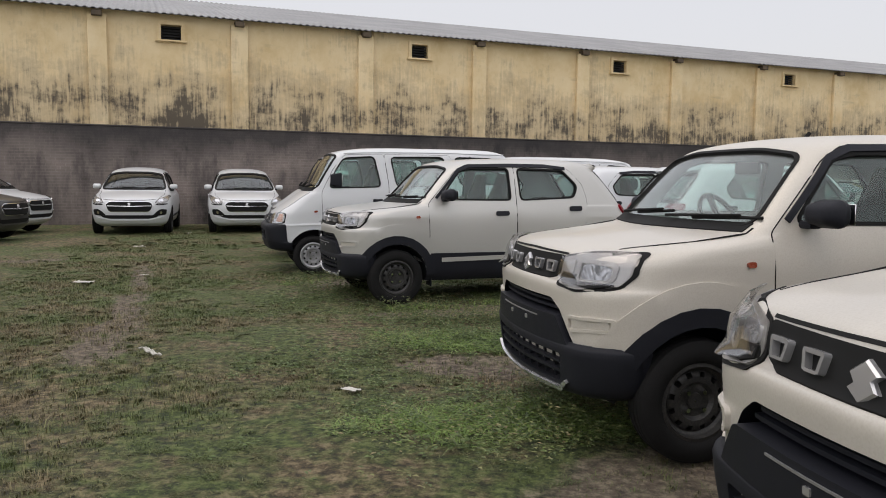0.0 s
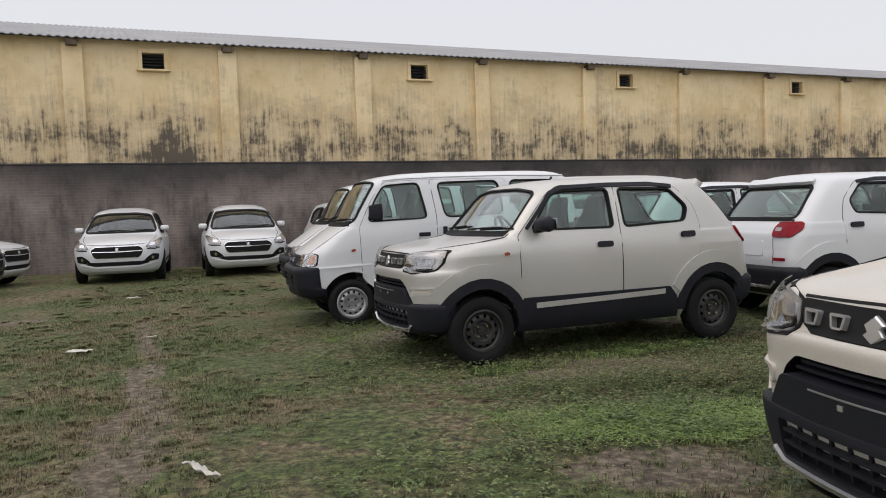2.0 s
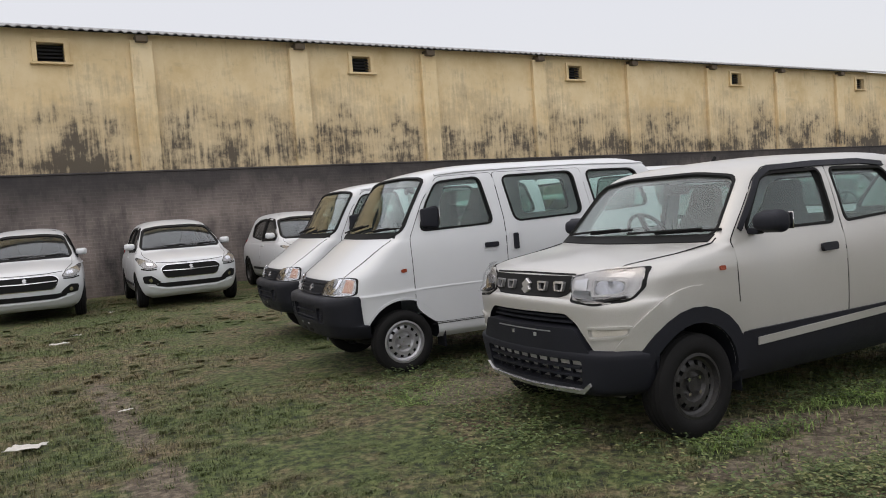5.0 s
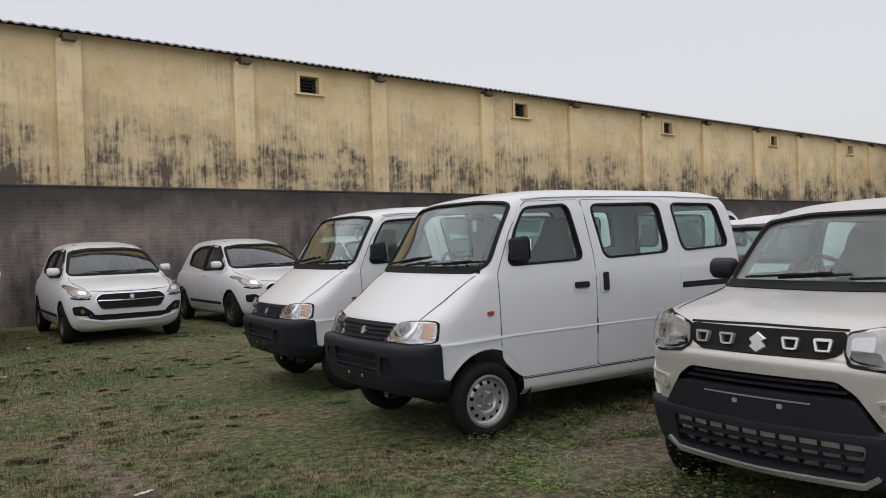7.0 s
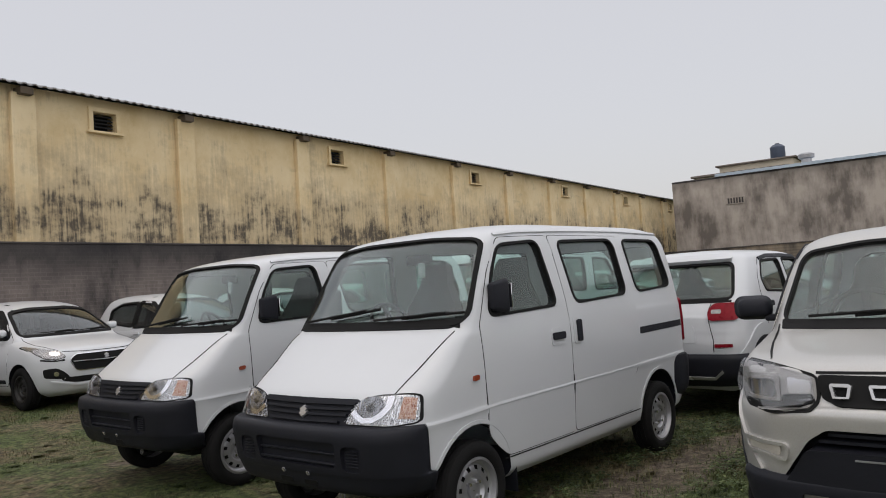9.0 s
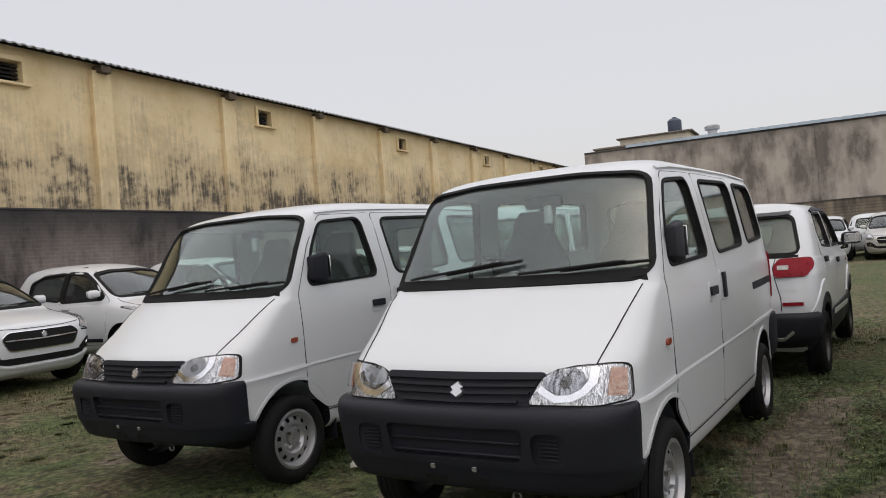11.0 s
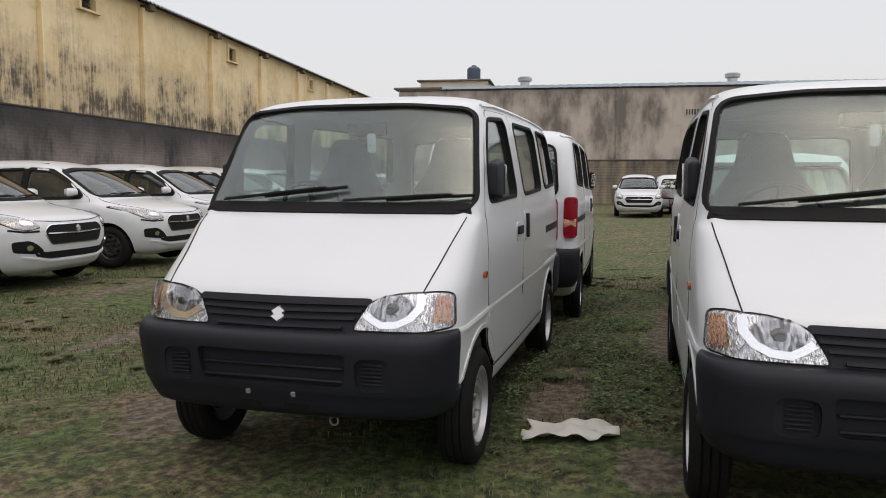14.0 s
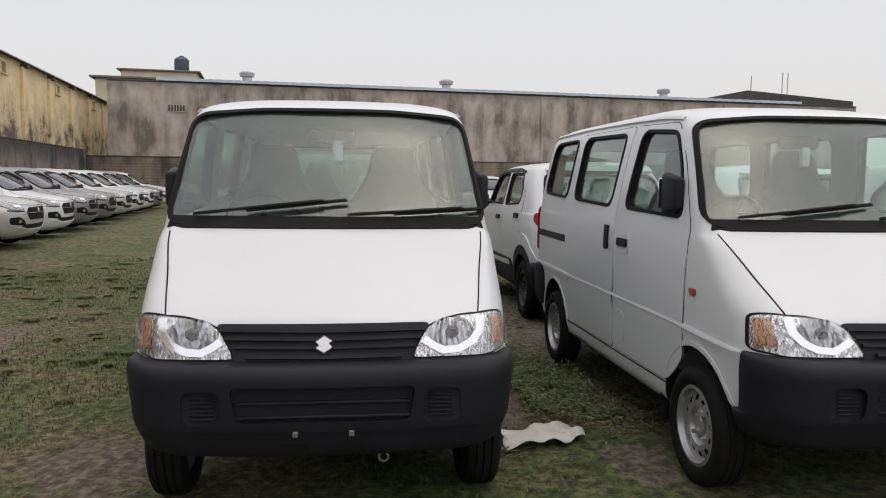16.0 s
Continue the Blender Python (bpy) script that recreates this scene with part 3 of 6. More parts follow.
        plate("arch_lip", thing, bvh, arc(1.175, 0.30, 0.358, 10, 160) + arc(1.175, 0.30, 0.337, 160, 10), "y", s, paint, 0.006, 0.02)
        plate("arch_lip", thing, bvh, arc(-1.175, 0.30, 0.358, 0, 180) + arc(-1.175, 0.30, 0.337, 180, 0), "y", s, paint, 0.006, 0.02)
        # head lamp: bowl, ring, amber corner, clear lens
        lamp = new("headlight")
        lamp.parent = thing
        o = [(0.325, 0.73), (0.355, 0.795), (0.38, 0.845), (0.43, 0.872), (0.51, 0.887), (0.64, 0.893), (0.685, 0.885), (0.693, 0.74), (0.6, 0.728)]
        o = rounded(o, 0.018, 3)
        o = o if s > 0 else mirror_y(o)
        plate("surround", lamp, bvh, grown(o, 0.009), "x", 1, SEAM, 0.004, 0.02)
        plate("reflector", lamp, bvh, o, "x", 1, REFLECTOR, 0.008, 0.01)
        bowl = [(s * 0.475 + 0.088 * math.cos(0.3927 * k), 0.825 + 0.066 * math.sin(0.3927 * k)) for k in range(16)]
        plate("lamp_bowl", lamp, bvh, [(max(-0.58, min(0.58, y)) if abs(y) > 0.36 else (0.36 if s > 0 else -0.36), min(0.882, z)) for y, z in bowl], "x", 1, BOWL, 0.011, 0.008)
        amber = [(0.628, 0.765), (0.682, 0.755), (0.678, 0.874), (0.634, 0.882)]
        plate("indicator", lamp, bvh, amber if s > 0 else mirror_y(amber), "x", 1, AMBER, 0.013, 0.006)
        bow = ribbon([(0.585, 0.885), (0.58, 0.83), (0.55, 0.785), (0.50, 0.757), (0.44, 0.752), (0.40, 0.775), (0.368, 0.80)], 0.03)
        plate("chrome_ring", lamp, bvh, bow if s > 0 else mirror_y(bow), "x", 1, CHROME, 0.016, 0.012)
        p, nrm = cast(bvh, "x", 1, s * 0.475, 0.825)
        bm = tube(p, p + Vector((0.022, 0, 0)), 0.032, None, 16, 0.018)
        part("bulb_cap", bm, STEEL_BLACK, lamp)
        lens = plate("lens", lamp, bvh, grown(o, -0.004), "x", 1, CLEAR, 0.028, 0.004)
        lens.visible_shadow = False
        mirror(thing, (0.86, s * 0.655, 1.25), s, (0.16, 0.06, 0.20), PLASTIC)
        tail = rounded([(0.60, 0.80), (0.70, 0.80), (0.70, 1.16), (0.60, 1.16)], 0.04)
        tail = tail if s > 0 else mirror_y(tail)
        plate("tail_light", thing, bvh, tail, "x", -1, RED, 0.02, 0.03, "red tail lamp")
        mid = [(0.60, 0.90), (0.69, 0.90), (0.69, 0.97), (0.60, 0.97)]
        plate("tail_indicator", thing, bvh, mid if s > 0 else mirror_y(mid), "x", -1, AMBER, 0.023, 0.03)
        line = [(0.585, 0.90), (0.60, 0.95), (0.625, 1.03), (0.65, 1.10), (0.66, 1.14)]
        seam(thing, bvh, line if s > 0 else mirror_y(line), "x", 1, 0.005)
        part("mud_flap", box((0.012, 0.17, 0.26), (0.78, s * 0.62, 0.30), 0.004, 1), PLASTIC, thing)
    window(thing, bvh, ws, "x", 1, "windscreen", 0.012, 0.008, SCREEN)
    window(thing, bvh, rs, "x", -1, "rear_window", 0.02, 0.01)
    # cowl, grille, bumper
    plate("cowl", thing, bvh, [(-0.675, 1.152), (0.675, 1.152), (0.66, 1.20), (-0.66, 1.20)], "x", 1, SEAM, 0.006, 0.012)
    g = [(-0.398, 0.872), (0.398, 0.872), (0.33, 0.745), (0.24, 0.722), (-0.24, 0.722), (-0.33, 0.745)]
    plate("bumper_top", thing, bvh, [(-0.335, 0.70), (0.335, 0.70), (0.335, 0.742), (0.315, 0.752), (-0.315, 0.752), (-0.335, 0.742)], "x", 1, PLASTIC, 0.0025, 0.012)
    grille = plate("grille", thing, bvh, rounded(g, 0.03), "x", 1, PLASTIC, 0.004, 0.02)
    for z, w in ((0.845, 0.38), (0.812, 0.355), (0.778, 0.33), (0.738, 0.28)):
        plate("slat", grille, bvh, ribbon([(-w, z), (0, z - 0.004), (w, z)], 0.013), "x", 1, PLASTIC, 0.022, 0.02)
    badge(thing, bvh, 0.787, 0.082)
    bump = hull([(0.33, 1.70, 1.40, 0.655, 0.16, 0.01, 0.06), (0.365, 1.79, 1.45, 0.69, 0.18, 0.01, 0.07), (0.45, 1.82, 1.46, 0.725, 0.19, 0.01, 0.07), (0.475, 1.83, 1.53, 0.73, 0.19, 0.01, 0.07), (0.60, 1.845, 1.535, 0.738, 0.19, 0.01, 0.07),
                 (0.66, 1.85, 1.54, 0.742, 0.19, 0.01, 0.07), (0.70, 1.842, 1.545, 0.742, 0.19, 0.01, 0.07), (0.722, 1.815, 1.55, 0.735, 0.18, 0.01, 0.07), (0.725, 1.77, 1.55, 0.70, 0.16, 0.01, 0.06)], 3)
    bb = BVHTree.FromBMesh(bump)
    slot = rounded([(-0.33, 0.645), (0.33, 0.645), (0.31, 0.505), (-0.31, 0.505)], 0.03)
    bumper = part("front_bumper", carve(bump, [prism(slot, "x", 1.80, 2.0, 0)] + [prism(rounded([(s * 0.36, 0.63), (s * 0.50, 0.63), (s * 0.50, 0.49), (s * 0.36, 0.49)], 0.045), "x", 1.80, 2.0, 0) for s in (1, -1)]), PLASTIC, thing)
    for z in (0.58, 0.525):
        part("bumper_slat", box((0.02, 0.62, 0.012), (1.812, 0, z), 0.004, 1), PLASTIC, bumper)
    for s in (1, -1):
        for k in range(6):
            part("fog_vent_slat", box((0.012, 0.085, 0.006), (1.806, s * 0.425, 0.522 + k * 0.016), 0.002, 1), PLASTIC, bumper)
        plate("plate_clip", bumper, bb, rounded([(s * 0.10 - 0.009, 0.452), (s * 0.10 + 0.009, 0.452), (s * 0.10 + 0.009, 0.472), (s * 0.10 - 0.009, 0.472)], 0.003), "x", 1, BADGE, 0.008, 0.01)
        plate("plate_recess", bumper, bb, rounded([(s * 0.10 - 0.05, 0.39), (s * 0.10 + 0.05, 0.39), (s * 0.10 + 0.05, 0.42), (s * 0.10 - 0.05, 0.42)], 0.01), "x", 1, SEAM, 0.003, 0.01)
    rear = hull([(0.36, -1.50, -1.80, 0.69, 0.01, 0.16, 0), (0.45, -1.48, -1.85, 0.735, 0.01, 0.16, 0), (0.62, -1.48, -1.86, 0.742, 0.01, 0.16, 0), (0.70, -1.50, -1.84, 0.738, 0.01, 0.16, 0), (0.72, -1.55, -1.78, 0.68, 0.01, 0.12, 0)], 3)
    part("rear_bumper", rear, PLASTIC, thing)
    part("underbody", box((3.1, 1.1, 0.14), (-0.05, 0, 0.33), 0.04), SEAM, thing)
    part("axle", tube((1.175, -0.6, 0.27), (1.175, 0.6, 0.27), 0.035), SEAM, thing)
    part("axle", tube((-1.175, -0.6, 0.27), (-1.175, 0.6, 0.27), 0.045), SEAM, thing)
    for s in (1, -1):
        for x in (1.175, -1.175):
            wheel(thing, (x, s * 0.652, 0.27), s, 0.27, 0.155, 0.178, STEEL, 12)
    cabin(thing, 0.96, 0.50, 0.48, (-0.35, -1.05), 1.04, 0.17, (0.72, 1.57))
    part("hanging_tag", box((0.03, 0.05, 0.10), (0.735, 0.03, 1.50), 0.015), WHITE, thing, "small white packet hung from the mirror")
    wiper(thing, bvh, (-0.56, 1.195), (-0.02, 1.255))
    wiper(thing, bvh, (0.08, 1.195), (0.58, 1.225))
    hook = ring_mesh(0.018, 0.005, None, 16, 6)
    bmesh.ops.transform(hook, verts=hook.verts, matrix=pose(1.70, 0.22, 0.315, 90, 0, 90))
    part("tow_hook", hook, CABIN, thing)

    def settle(co):
        front = max(0.0, min(1.0, (co.x - 0.95) / 0.5))
        nose = float(np.interp(co.z, [0.33, 0.50, 0.70, 0.76, 0.88, 0.93, 1.10, 1.16], [0, -0.012, -0.022, -0.026, -0.045, -0.045, -0.012, 0.0]))
        roof = float(np.interp(co.z, [1.58, 1.82], [0.0, -0.034]))
        return Vector((co.x, co.y, co.z + front * nose + roof))

    return reshape(thing, settle)


# ---------------------------------------------------------------- the small high hatchback
def mini_suv(paint):
    thing = new("hatchback_car")
    keys = [
        (0.26, 1.60, -1.55, 0.66, 0.22, 0.16, 0.10), (0.34, 1.70, -1.63, 0.72, 0.24, 0.18, 0.11), (0.50, 1.78, -1.68, 0.742, 0.25, 0.18, 0.12), (0.66, 1.79, -1.69, 0.755, 0.25, 0.18, 0.12),
        (0.78, 1.798, -1.67, 0.76, 0.25, 0.18, 0.12), (0.815, 1.79, -1.665, 0.76, 0.25, 0.18, 0.12), (0.838, 1.758, -1.66, 0.76, 0.25, 0.18, 0.12), (0.93, 1.738, -1.64, 0.76, 0.25, 0.18, 0.12), (0.965, 1.718, -1.62, 0.757, 0.25, 0.18, 0.13), (1.0, 1.62, -1.60, 0.752, 0.24, 0.18, 0.14),
        (1.03, 1.40, -1.58, 0.748, 0.20, 0.18, 0.14), (1.06, 1.14, -1.56, 0.742, 0.12, 0.18, 0.11), (1.075, 1.05, -1.55, 0.735, 0.08, 0.18, 0.10), (1.12, 0.975, -1.52, 0.725, 0.06, 0.18, 0.09),
        (1.28, 0.825, -1.40, 0.69, 0.06, 0.18, 0.085), (1.42, 0.695, -1.28, 0.65, 0.08, 0.19, 0.08), (1.50, 0.58, -1.19, 0.61, 0.12, 0.2, 0.08), (1.54, 0.38, -1.12, 0.53, 0.18, 0.22, 0.07),
        (1.56, 0.10, -1.02, 0.40, 0.2, 0.2, 0.05), (1.57, -0.15, -0.85, 0.22, 0.12, 0.12, 0.02), (1.572, -0.4, -0.65, 0.06, 0.03, 0.03, 0.0)]
    w1 = rounded([(0.70, 1.115), (0.475, 1.40), (0.36, 1.435), (-0.09, 1.44), (-0.10, 1.11)], 0.04)
    w2 = rounded([(-0.21, 1.44), (-0.76, 1.43), (-0.93, 1.26), (-0.88, 1.14), (-0.23, 1.11)], 0.045)
    ws = rounded([(-0.655, 1.095), (0.655, 1.095), (0.58, 1.43), (0.3, 1.465), (-0.3, 1.465), (-0.58, 1.43)], 0.06)
    rs = rounded([(-0.60, 1.10), (0.60, 1.10), (0.535, 1.42), (-0.535, 1.42)], 0.06)
    mouth = rounded([(-0.35, 0.738), (0.35, 0.738), (0.42, 0.69), (0.53, 0.53), (-0.53, 0.53), (-0.42, 0.69)], 0.02)
    bvh = shell(thing, keys, 0.022, inner_of(keys, 0.46, 0.92), [w1, w2], [(ws, 0.2, 2.0), (rs, -2.0, -1.0), (mouth, 1.62, 2.2)], (1.19, -1.19), (0.335, 0.31), paint)
    for s in (1, -1):
        for o in (w1, w2):
            window(thing, bvh, o, "y", s)
        visor = ribbon([(0.755, 1.12), (0.61, 1.28), (0.49, 1.415), (0.37, 1.462), (-0.1, 1.475), (-0.55, 1.475), (-0.80, 1.452)], 0.03)
        plate("rain_visor", thing, bvh, visor, "y", s, PLASTIC, 0.016, 0.02)
        d1 = rounded([(0.84, 1.06), (0.82, 0.42), (-0.175, 0.40), (-0.16, 1.44), (-0.15, 1.49), (0.40, 1.475), (0.53, 1.40)], 0.03)
        d2 = rounded([(-0.19, 0.40), (-0.74, 0.40), (-0.82, 0.62), (-1.02, 0.80), (-1.05, 1.10), (-1.0, 1.28), (-0.82, 1.46), (-0.165, 1.485)], 0.05)
        for o, w, kind, hx in ((d1, w1, "front_door", 0.0), (d2, w2, "rear_door", -0.90)):
            door = part(kind, patch(bvh, o, "y", s, 0.004, 0.012, grown(w, 0.018), 0.09), paint, thing)
            plate("panel_gap", thing, bvh, grown(o, 0.006), "y", s, SEAM, 0.0012, 0.004, hole=grown(o, -0.003), step=0.12)
            z = 0.96 if hx == 0.0 else 1.01
            plate("handle", door, bvh, rounded([(hx - 0.07, z - 0.025), (hx + 0.08, z - 0.025), (hx + 0.08, z + 0.025), (hx - 0.07, z + 0.025)], 0.02), "y", s, PLASTIC, 0.024, 0.024)
        plate("sill_cladding", thing, bvh, [(0.86, 0.262), (0.86, 0.42), (0.82, 0.545), (-0.68, 0.545), (-0.76, 0.45), (-0.80, 0.262)], "y", s, PLASTIC, 0.018, 0.03)
        trim = ribbon([(0.70, 0.475), (0.0, 0.49), (-0.62, 0.505)], 0.045)
        plate("sill_trim", thing, bvh, trim, "y", s, SILVER, 0.026, 0.02)
        for x in (1.19, -1.19):
            a0, a1 = (-6, 178) if x > 0 else (2, 186)
            plate("arch_cladding", thing, bvh, arc(x, 0.31, 0.425, a0, a1) + arc(x, 0.31, 0.337, a1, a0), "y", s, PLASTIC, 0.02, 0.035)
            plate("arch_swell", thing, bvh, arc(x, 0.33, 0.52, 25, 150) + arc(x, 0.30, 0.43, 150, 25), "y", s, paint, 0.014, 0.02)
        plate("side_indicator", thing, bvh, rounded([(0.94, 0.91), (0.985, 0.91), (0.985, 0.936), (0.94, 0.936)], 0.015), "y", s, INDICATOR, 0.010, 0.012, "small red side lamp")
        lamp = new("headlight")
        lamp.parent = thing
        o = rounded([(0.375, 0.85), (0.40, 0.812), (0.55, 0.797), (0.67, 0.815), (0.70, 0.88), (0.69, 0.965), (0.54, 0.96), (0.38, 0.93)], 0.02)
        o = o if s > 0 else mirror_y(o)
        plate("surround", lamp, bvh, grown(o, 0.011), "x", 1, SEAM, 0.006, 0.03)
        plate("reflector", lamp, bvh, o, "x", 1, CLOUDY, 0.010, 0.012)
        bowl = [(s * 0.59 + 0.062 * math.cos(0.3927 * k), 0.878 + 0.045 * math.sin(0.3927 * k)) for k in range(16)]
        plate("lamp_bowl", lamp, bvh, bowl, "x", 1, BOWL, 0.013, 0.008)
        blk = [(0.395, 0.825), (0.44, 0.812), (0.60, 0.803), (0.665, 0.818), (0.66, 0.832), (0.51, 0.83), (0.50, 0.862), (0.395, 0.866)]
        plate("lamp_bezel", lamp, bvh, blk if s > 0 else mirror_y(blk), "x", 1, SEAM, 0.016, 0.01)
        cell = rounded([(0.395, 0.868), (0.48, 0.863), (0.485, 0.925), (0.395, 0.915)], 0.012)
        plate("indicator", lamp, bvh, cell if s > 0 else mirror_y(cell), "x", 1, BADGE, 0.018, 0.012)
        ringo = rounded([(0.51, 0.82), (0.66, 0.835), (0.67, 0.925), (0.515, 0.935)], 0.03)
        ringo = ringo if s > 0 else mirror_y(ringo)
        plate("lamp_ring", lamp, bvh, ringo, "x", 1, CLOUDY, 0.02, 0.02, hole=grown(ringo, -0.016))
        lens = plate("lens", lamp, bvh, grown(o, -0.003), "x", 1, CLEAR, 0.034, 0.004)
        lens.visible_shadow = False
        pod = rounded([(0.50, 0.60), (0.68, 0.615), (0.69, 0.68), (0.49, 0.675)], 0.025)
        pod = pod if s > 0 else mirror_y(pod)
        plate("fog_recess", thing, bvh, pod, "x", 1, paint, 0.016, 0.03, hole=grown(pod, -0.014))
        pod = rounded([(0.53, 0.622), (0.665, 0.632), (0.67, 0.665), (0.525, 0.662)], 0.012)
        plate("fog_lamp_blank", thing, bvh, pod if s > 0 else mirror_y(pod), "x", 1, WHITE_DUSTY, 0.008, 0.02)
        for y0 in (0.15, 0.285):
            cell = [(y0 - 0.038, 0.908), (y0 + 0.042, 0.908), (y0 + 0.030, 0.850), (y0 - 0.026, 0.850)]
            cell = rounded(cell if s > 0 else mirror_y(cell), 0.012)
            plate("grille_frame", thing, bvh, cell, "x", 1, BADGE, 0.026, 0.03, hole=grown(cell, -0.011))
        mirror(thing, (0.66, s * 0.72, 1.12), s, (0.13, 0.20, 0.13), PLASTIC)
        tail = rounded([(0.42, 0.90), (0.66, 0.90), (0.71, 0.98), (0.69, 1.05), (0.45, 1.05), (0.40, 0.98)], 0.03)
        tail = tail if s > 0 else mirror_y(tail)
        lit = plate("tail_light", thing, bvh, tail, "x", -1, RED, 0.022, 0.03, "red tail lamp")
        cell = rounded([(0.44, 0.955), (0.53, 0.955), (0.53, 0.99), (0.44, 0.99)], 0.01)
        plate("reverse_lamp", lit, bvh, cell if s > 0 else mirror_y(cell), "x", -1, CLOUDY, 0.027, 0.02)
        low = rounded([(0.47, 0.66), (0.63, 0.66), (0.63, 0.69), (0.47, 0.69)], 0.008)
        plate("rear_reflector", thing, bvh, low if s > 0 else mirror_y(low), "x", -1, RED, 0.012, 0.02)
        part("mud_flap", box((0.012, 0.16, 0.22), (0.80, s * 0.63, 0.30), 0.004, 1), PLASTIC, thing)
        line = [(0.58, 0.985), (0.64, 1.02), (0.67, 1.06), (0.67, 1.085)]
        seam(thing, bvh, line if s > 0 else mirror_y(line), "x", 1, 0.006)
    window(thing, bvh, ws, "x", 1, "windscreen", 0.009, 0.008, SCREEN_DUSTY)
    window(thing, bvh, rs, "x", -1, "rear_window", 0.02, 0.01)
    plate("cowl", thing, bvh, [(-0.65, 1.065), (0.65, 1.065), (0.655, 1.105), (-0.655, 1.105)], "x", 1, SEAM, 0.006, 0.012)
    seam(thing, bvh, [(-0.38, 0.948), (0, 0.955), (0.38, 0.948)], "x", 1, 0.009)
    plate("grille", thing, bvh, rounded([(-0.375, 0.94), (0.375, 0.94), (0.36, 0.85), (0.30, 0.823), (-0.30, 0.823), (-0.36, 0.85)], 0.02), "x", 1, SEAM, 0.006, 0.02)
    badge(thing, bvh, 0.872, 0.10)
    # lower front: air intake, black bumper, chin
    air = part("air_intake", prism([(-0.40, 0.55), (0.40, 0.55), (0.40, 0.73), (-0.40, 0.73)], "x", 1.625, 1.635, 0), SEAM, thing)
    for z, w in ((0.716, 0.35), (0.688, 0.385)):
        plate("slat", air, bvh, ribbon([(-w, z), (w, z)], 0.012), "x", 1, PLASTIC, -0.018, 0.05)
    chin = hull([(0.27, 1.70, 1.45, 0.60, 0.2, 0.01, 0.10), (0.31, 1.78, 1.45, 0.69, 0.24, 0.01, 0.11), (0.40, 1.80, 1.45, 0.735, 0.25, 0.01, 0.12), (0.52, 1.81, 1.48, 0.757, 0.25, 0.01, 0.12), (0.545, 1.79, 1.5, 0.745, 0.25, 0.01, 0.12)], 3)
    cb = BVHTree.FromBMesh(chin)
    scoop = rounded([(-0.46, 0.485), (0.46, 0.485), (0.44, 0.345), (-0.44, 0.345)], 0.02)
    bumper = part("front_bumper", carve(chin, [prism(scoop, "x", 1.66, 2.2, 0)]), PLASTIC, thing)
    plate("bumper_centre", thing, bvh, rounded([(-0.42, 0.662), (0.42, 0.662), (0.53, 0.495), (-0.53, 0.495)], 0.025), "x", 1, PLASTIC, 0.026, 0.12)
    slot = part("lower_intake", prism(grown(scoop, -0.01), "x", 1.645, 1.664, 0), SEAM, bumper)
    for k in range(9):
        y = -0.36 + 0.09 * k
        plate("grille_rib", slot, cb, ribbon([(y, 0.35), (y, 0.48)], 0.012), "x", 1, PLASTIC, -0.022, 0.05)
    for z in (0.395, 0.442):
        plate("slat", slot, cb, ribbon([(-0.44, z), (0.44, z)], 0.014), "x", 1, PLASTIC, -0.006, 0.06)
    plate("skid_strip", bumper, cb, ribbon([(-0.50, 0.36), (-0.44, 0.318), (0, 0.308), (0.44, 0.318), (0.50, 0.36)], 0.018), "x", 1, BADGE, 0.016, 0.02, "silver skid strip")
    plate("plate_holder", thing, bvh, ribbon([(-0.25, 0.638), (0.25, 0.638)], 0.006), "x", 1, STEEL, 0.030, 0.01)
    for y in (-0.09, 0.12):
        plate("plate_clip", thing, bvh, rounded([(y - 0.011, 0.600), (y + 0.011, 0.600), (y + 0.011, 0.620), (y - 0.011, 0.620)], 0.003), "x", 1, BADGE, 0.031, 0.01)
    rear = hull([(0.30, -1.40, -1.66, 0.66, 0.01, 0.2, 0), (0.40, -1.45, -1.73, 0.74, 0.01, 0.2, 0), (0.55, -1.45, -1.745, 0.757, 0.01, 0.2, 0), (0.60, -1.5, -1.72, 0.74, 0.01, 0.2, 0)], 3)
    rb = BVHTree.FromBMesh(rear)
    tail_bumper = part("rear_bumper", rear, PLASTIC, thing)
    plate("skid_strip", tail_bumper, rb, ribbon([(-0.55, 0.45), (-0.47, 0.385), (0.47, 0.385), (0.55, 0.45)], 0.026), "x", -1, BADGE, 0.014, 0.02, "silver skid strip")
    plate("window_garnish", thing, bvh, ribbon([(-0.60, 1.072), (0.60, 1.072)], 0.018), "x", -1, SEAM, 0.006, 0.012)
    plate("number_recess", thing, bvh, rounded([(-0.30, 0.70), (0.30, 0.70), (0.27, 0.86), (-0.27, 0.86)], 0.03), "x", -1, paint, 0.008, 0.012)
    for s in (1, -1):
        line = [(0.42, 1.06), (0.40, 0.98), (0.42, 0.88), (0.46, 0.72), (0.46, 0.62)]
        seam(thing, bvh, line if s > 0 else mirror_y(line), "x", -1, 0.007)
    plate("tailgate_spoiler", thing, bvh, rounded([(-0.53, 1.435), (0.53, 1.435), (0.50, 1.485), (-0.50, 1.485)], 0.02), "x", -1, paint, 0.05, 0.07)
    part("underbody", box((2.9, 1.1, 0.14), (0, 0, 0.34), 0.04), SEAM, thing)
    for s in (1, -1):
        for x in (1.19, -1.19):
            wheel(thing, (x, s * 0.665, 0.292), s, 0.292, 0.165, 0.18, STEEL_BLACK, 12)
    cabin(thing, 0.72, 0.46, 0.15, (-0.72,), 0.97, 0.05, (0.48, 1.38))
    wiper(thing, bvh, (-0.52, 1.10), (-0.02, 1.13))
    wiper(thing, bvh, (0.08, 1.10), (0.58, 1.12))
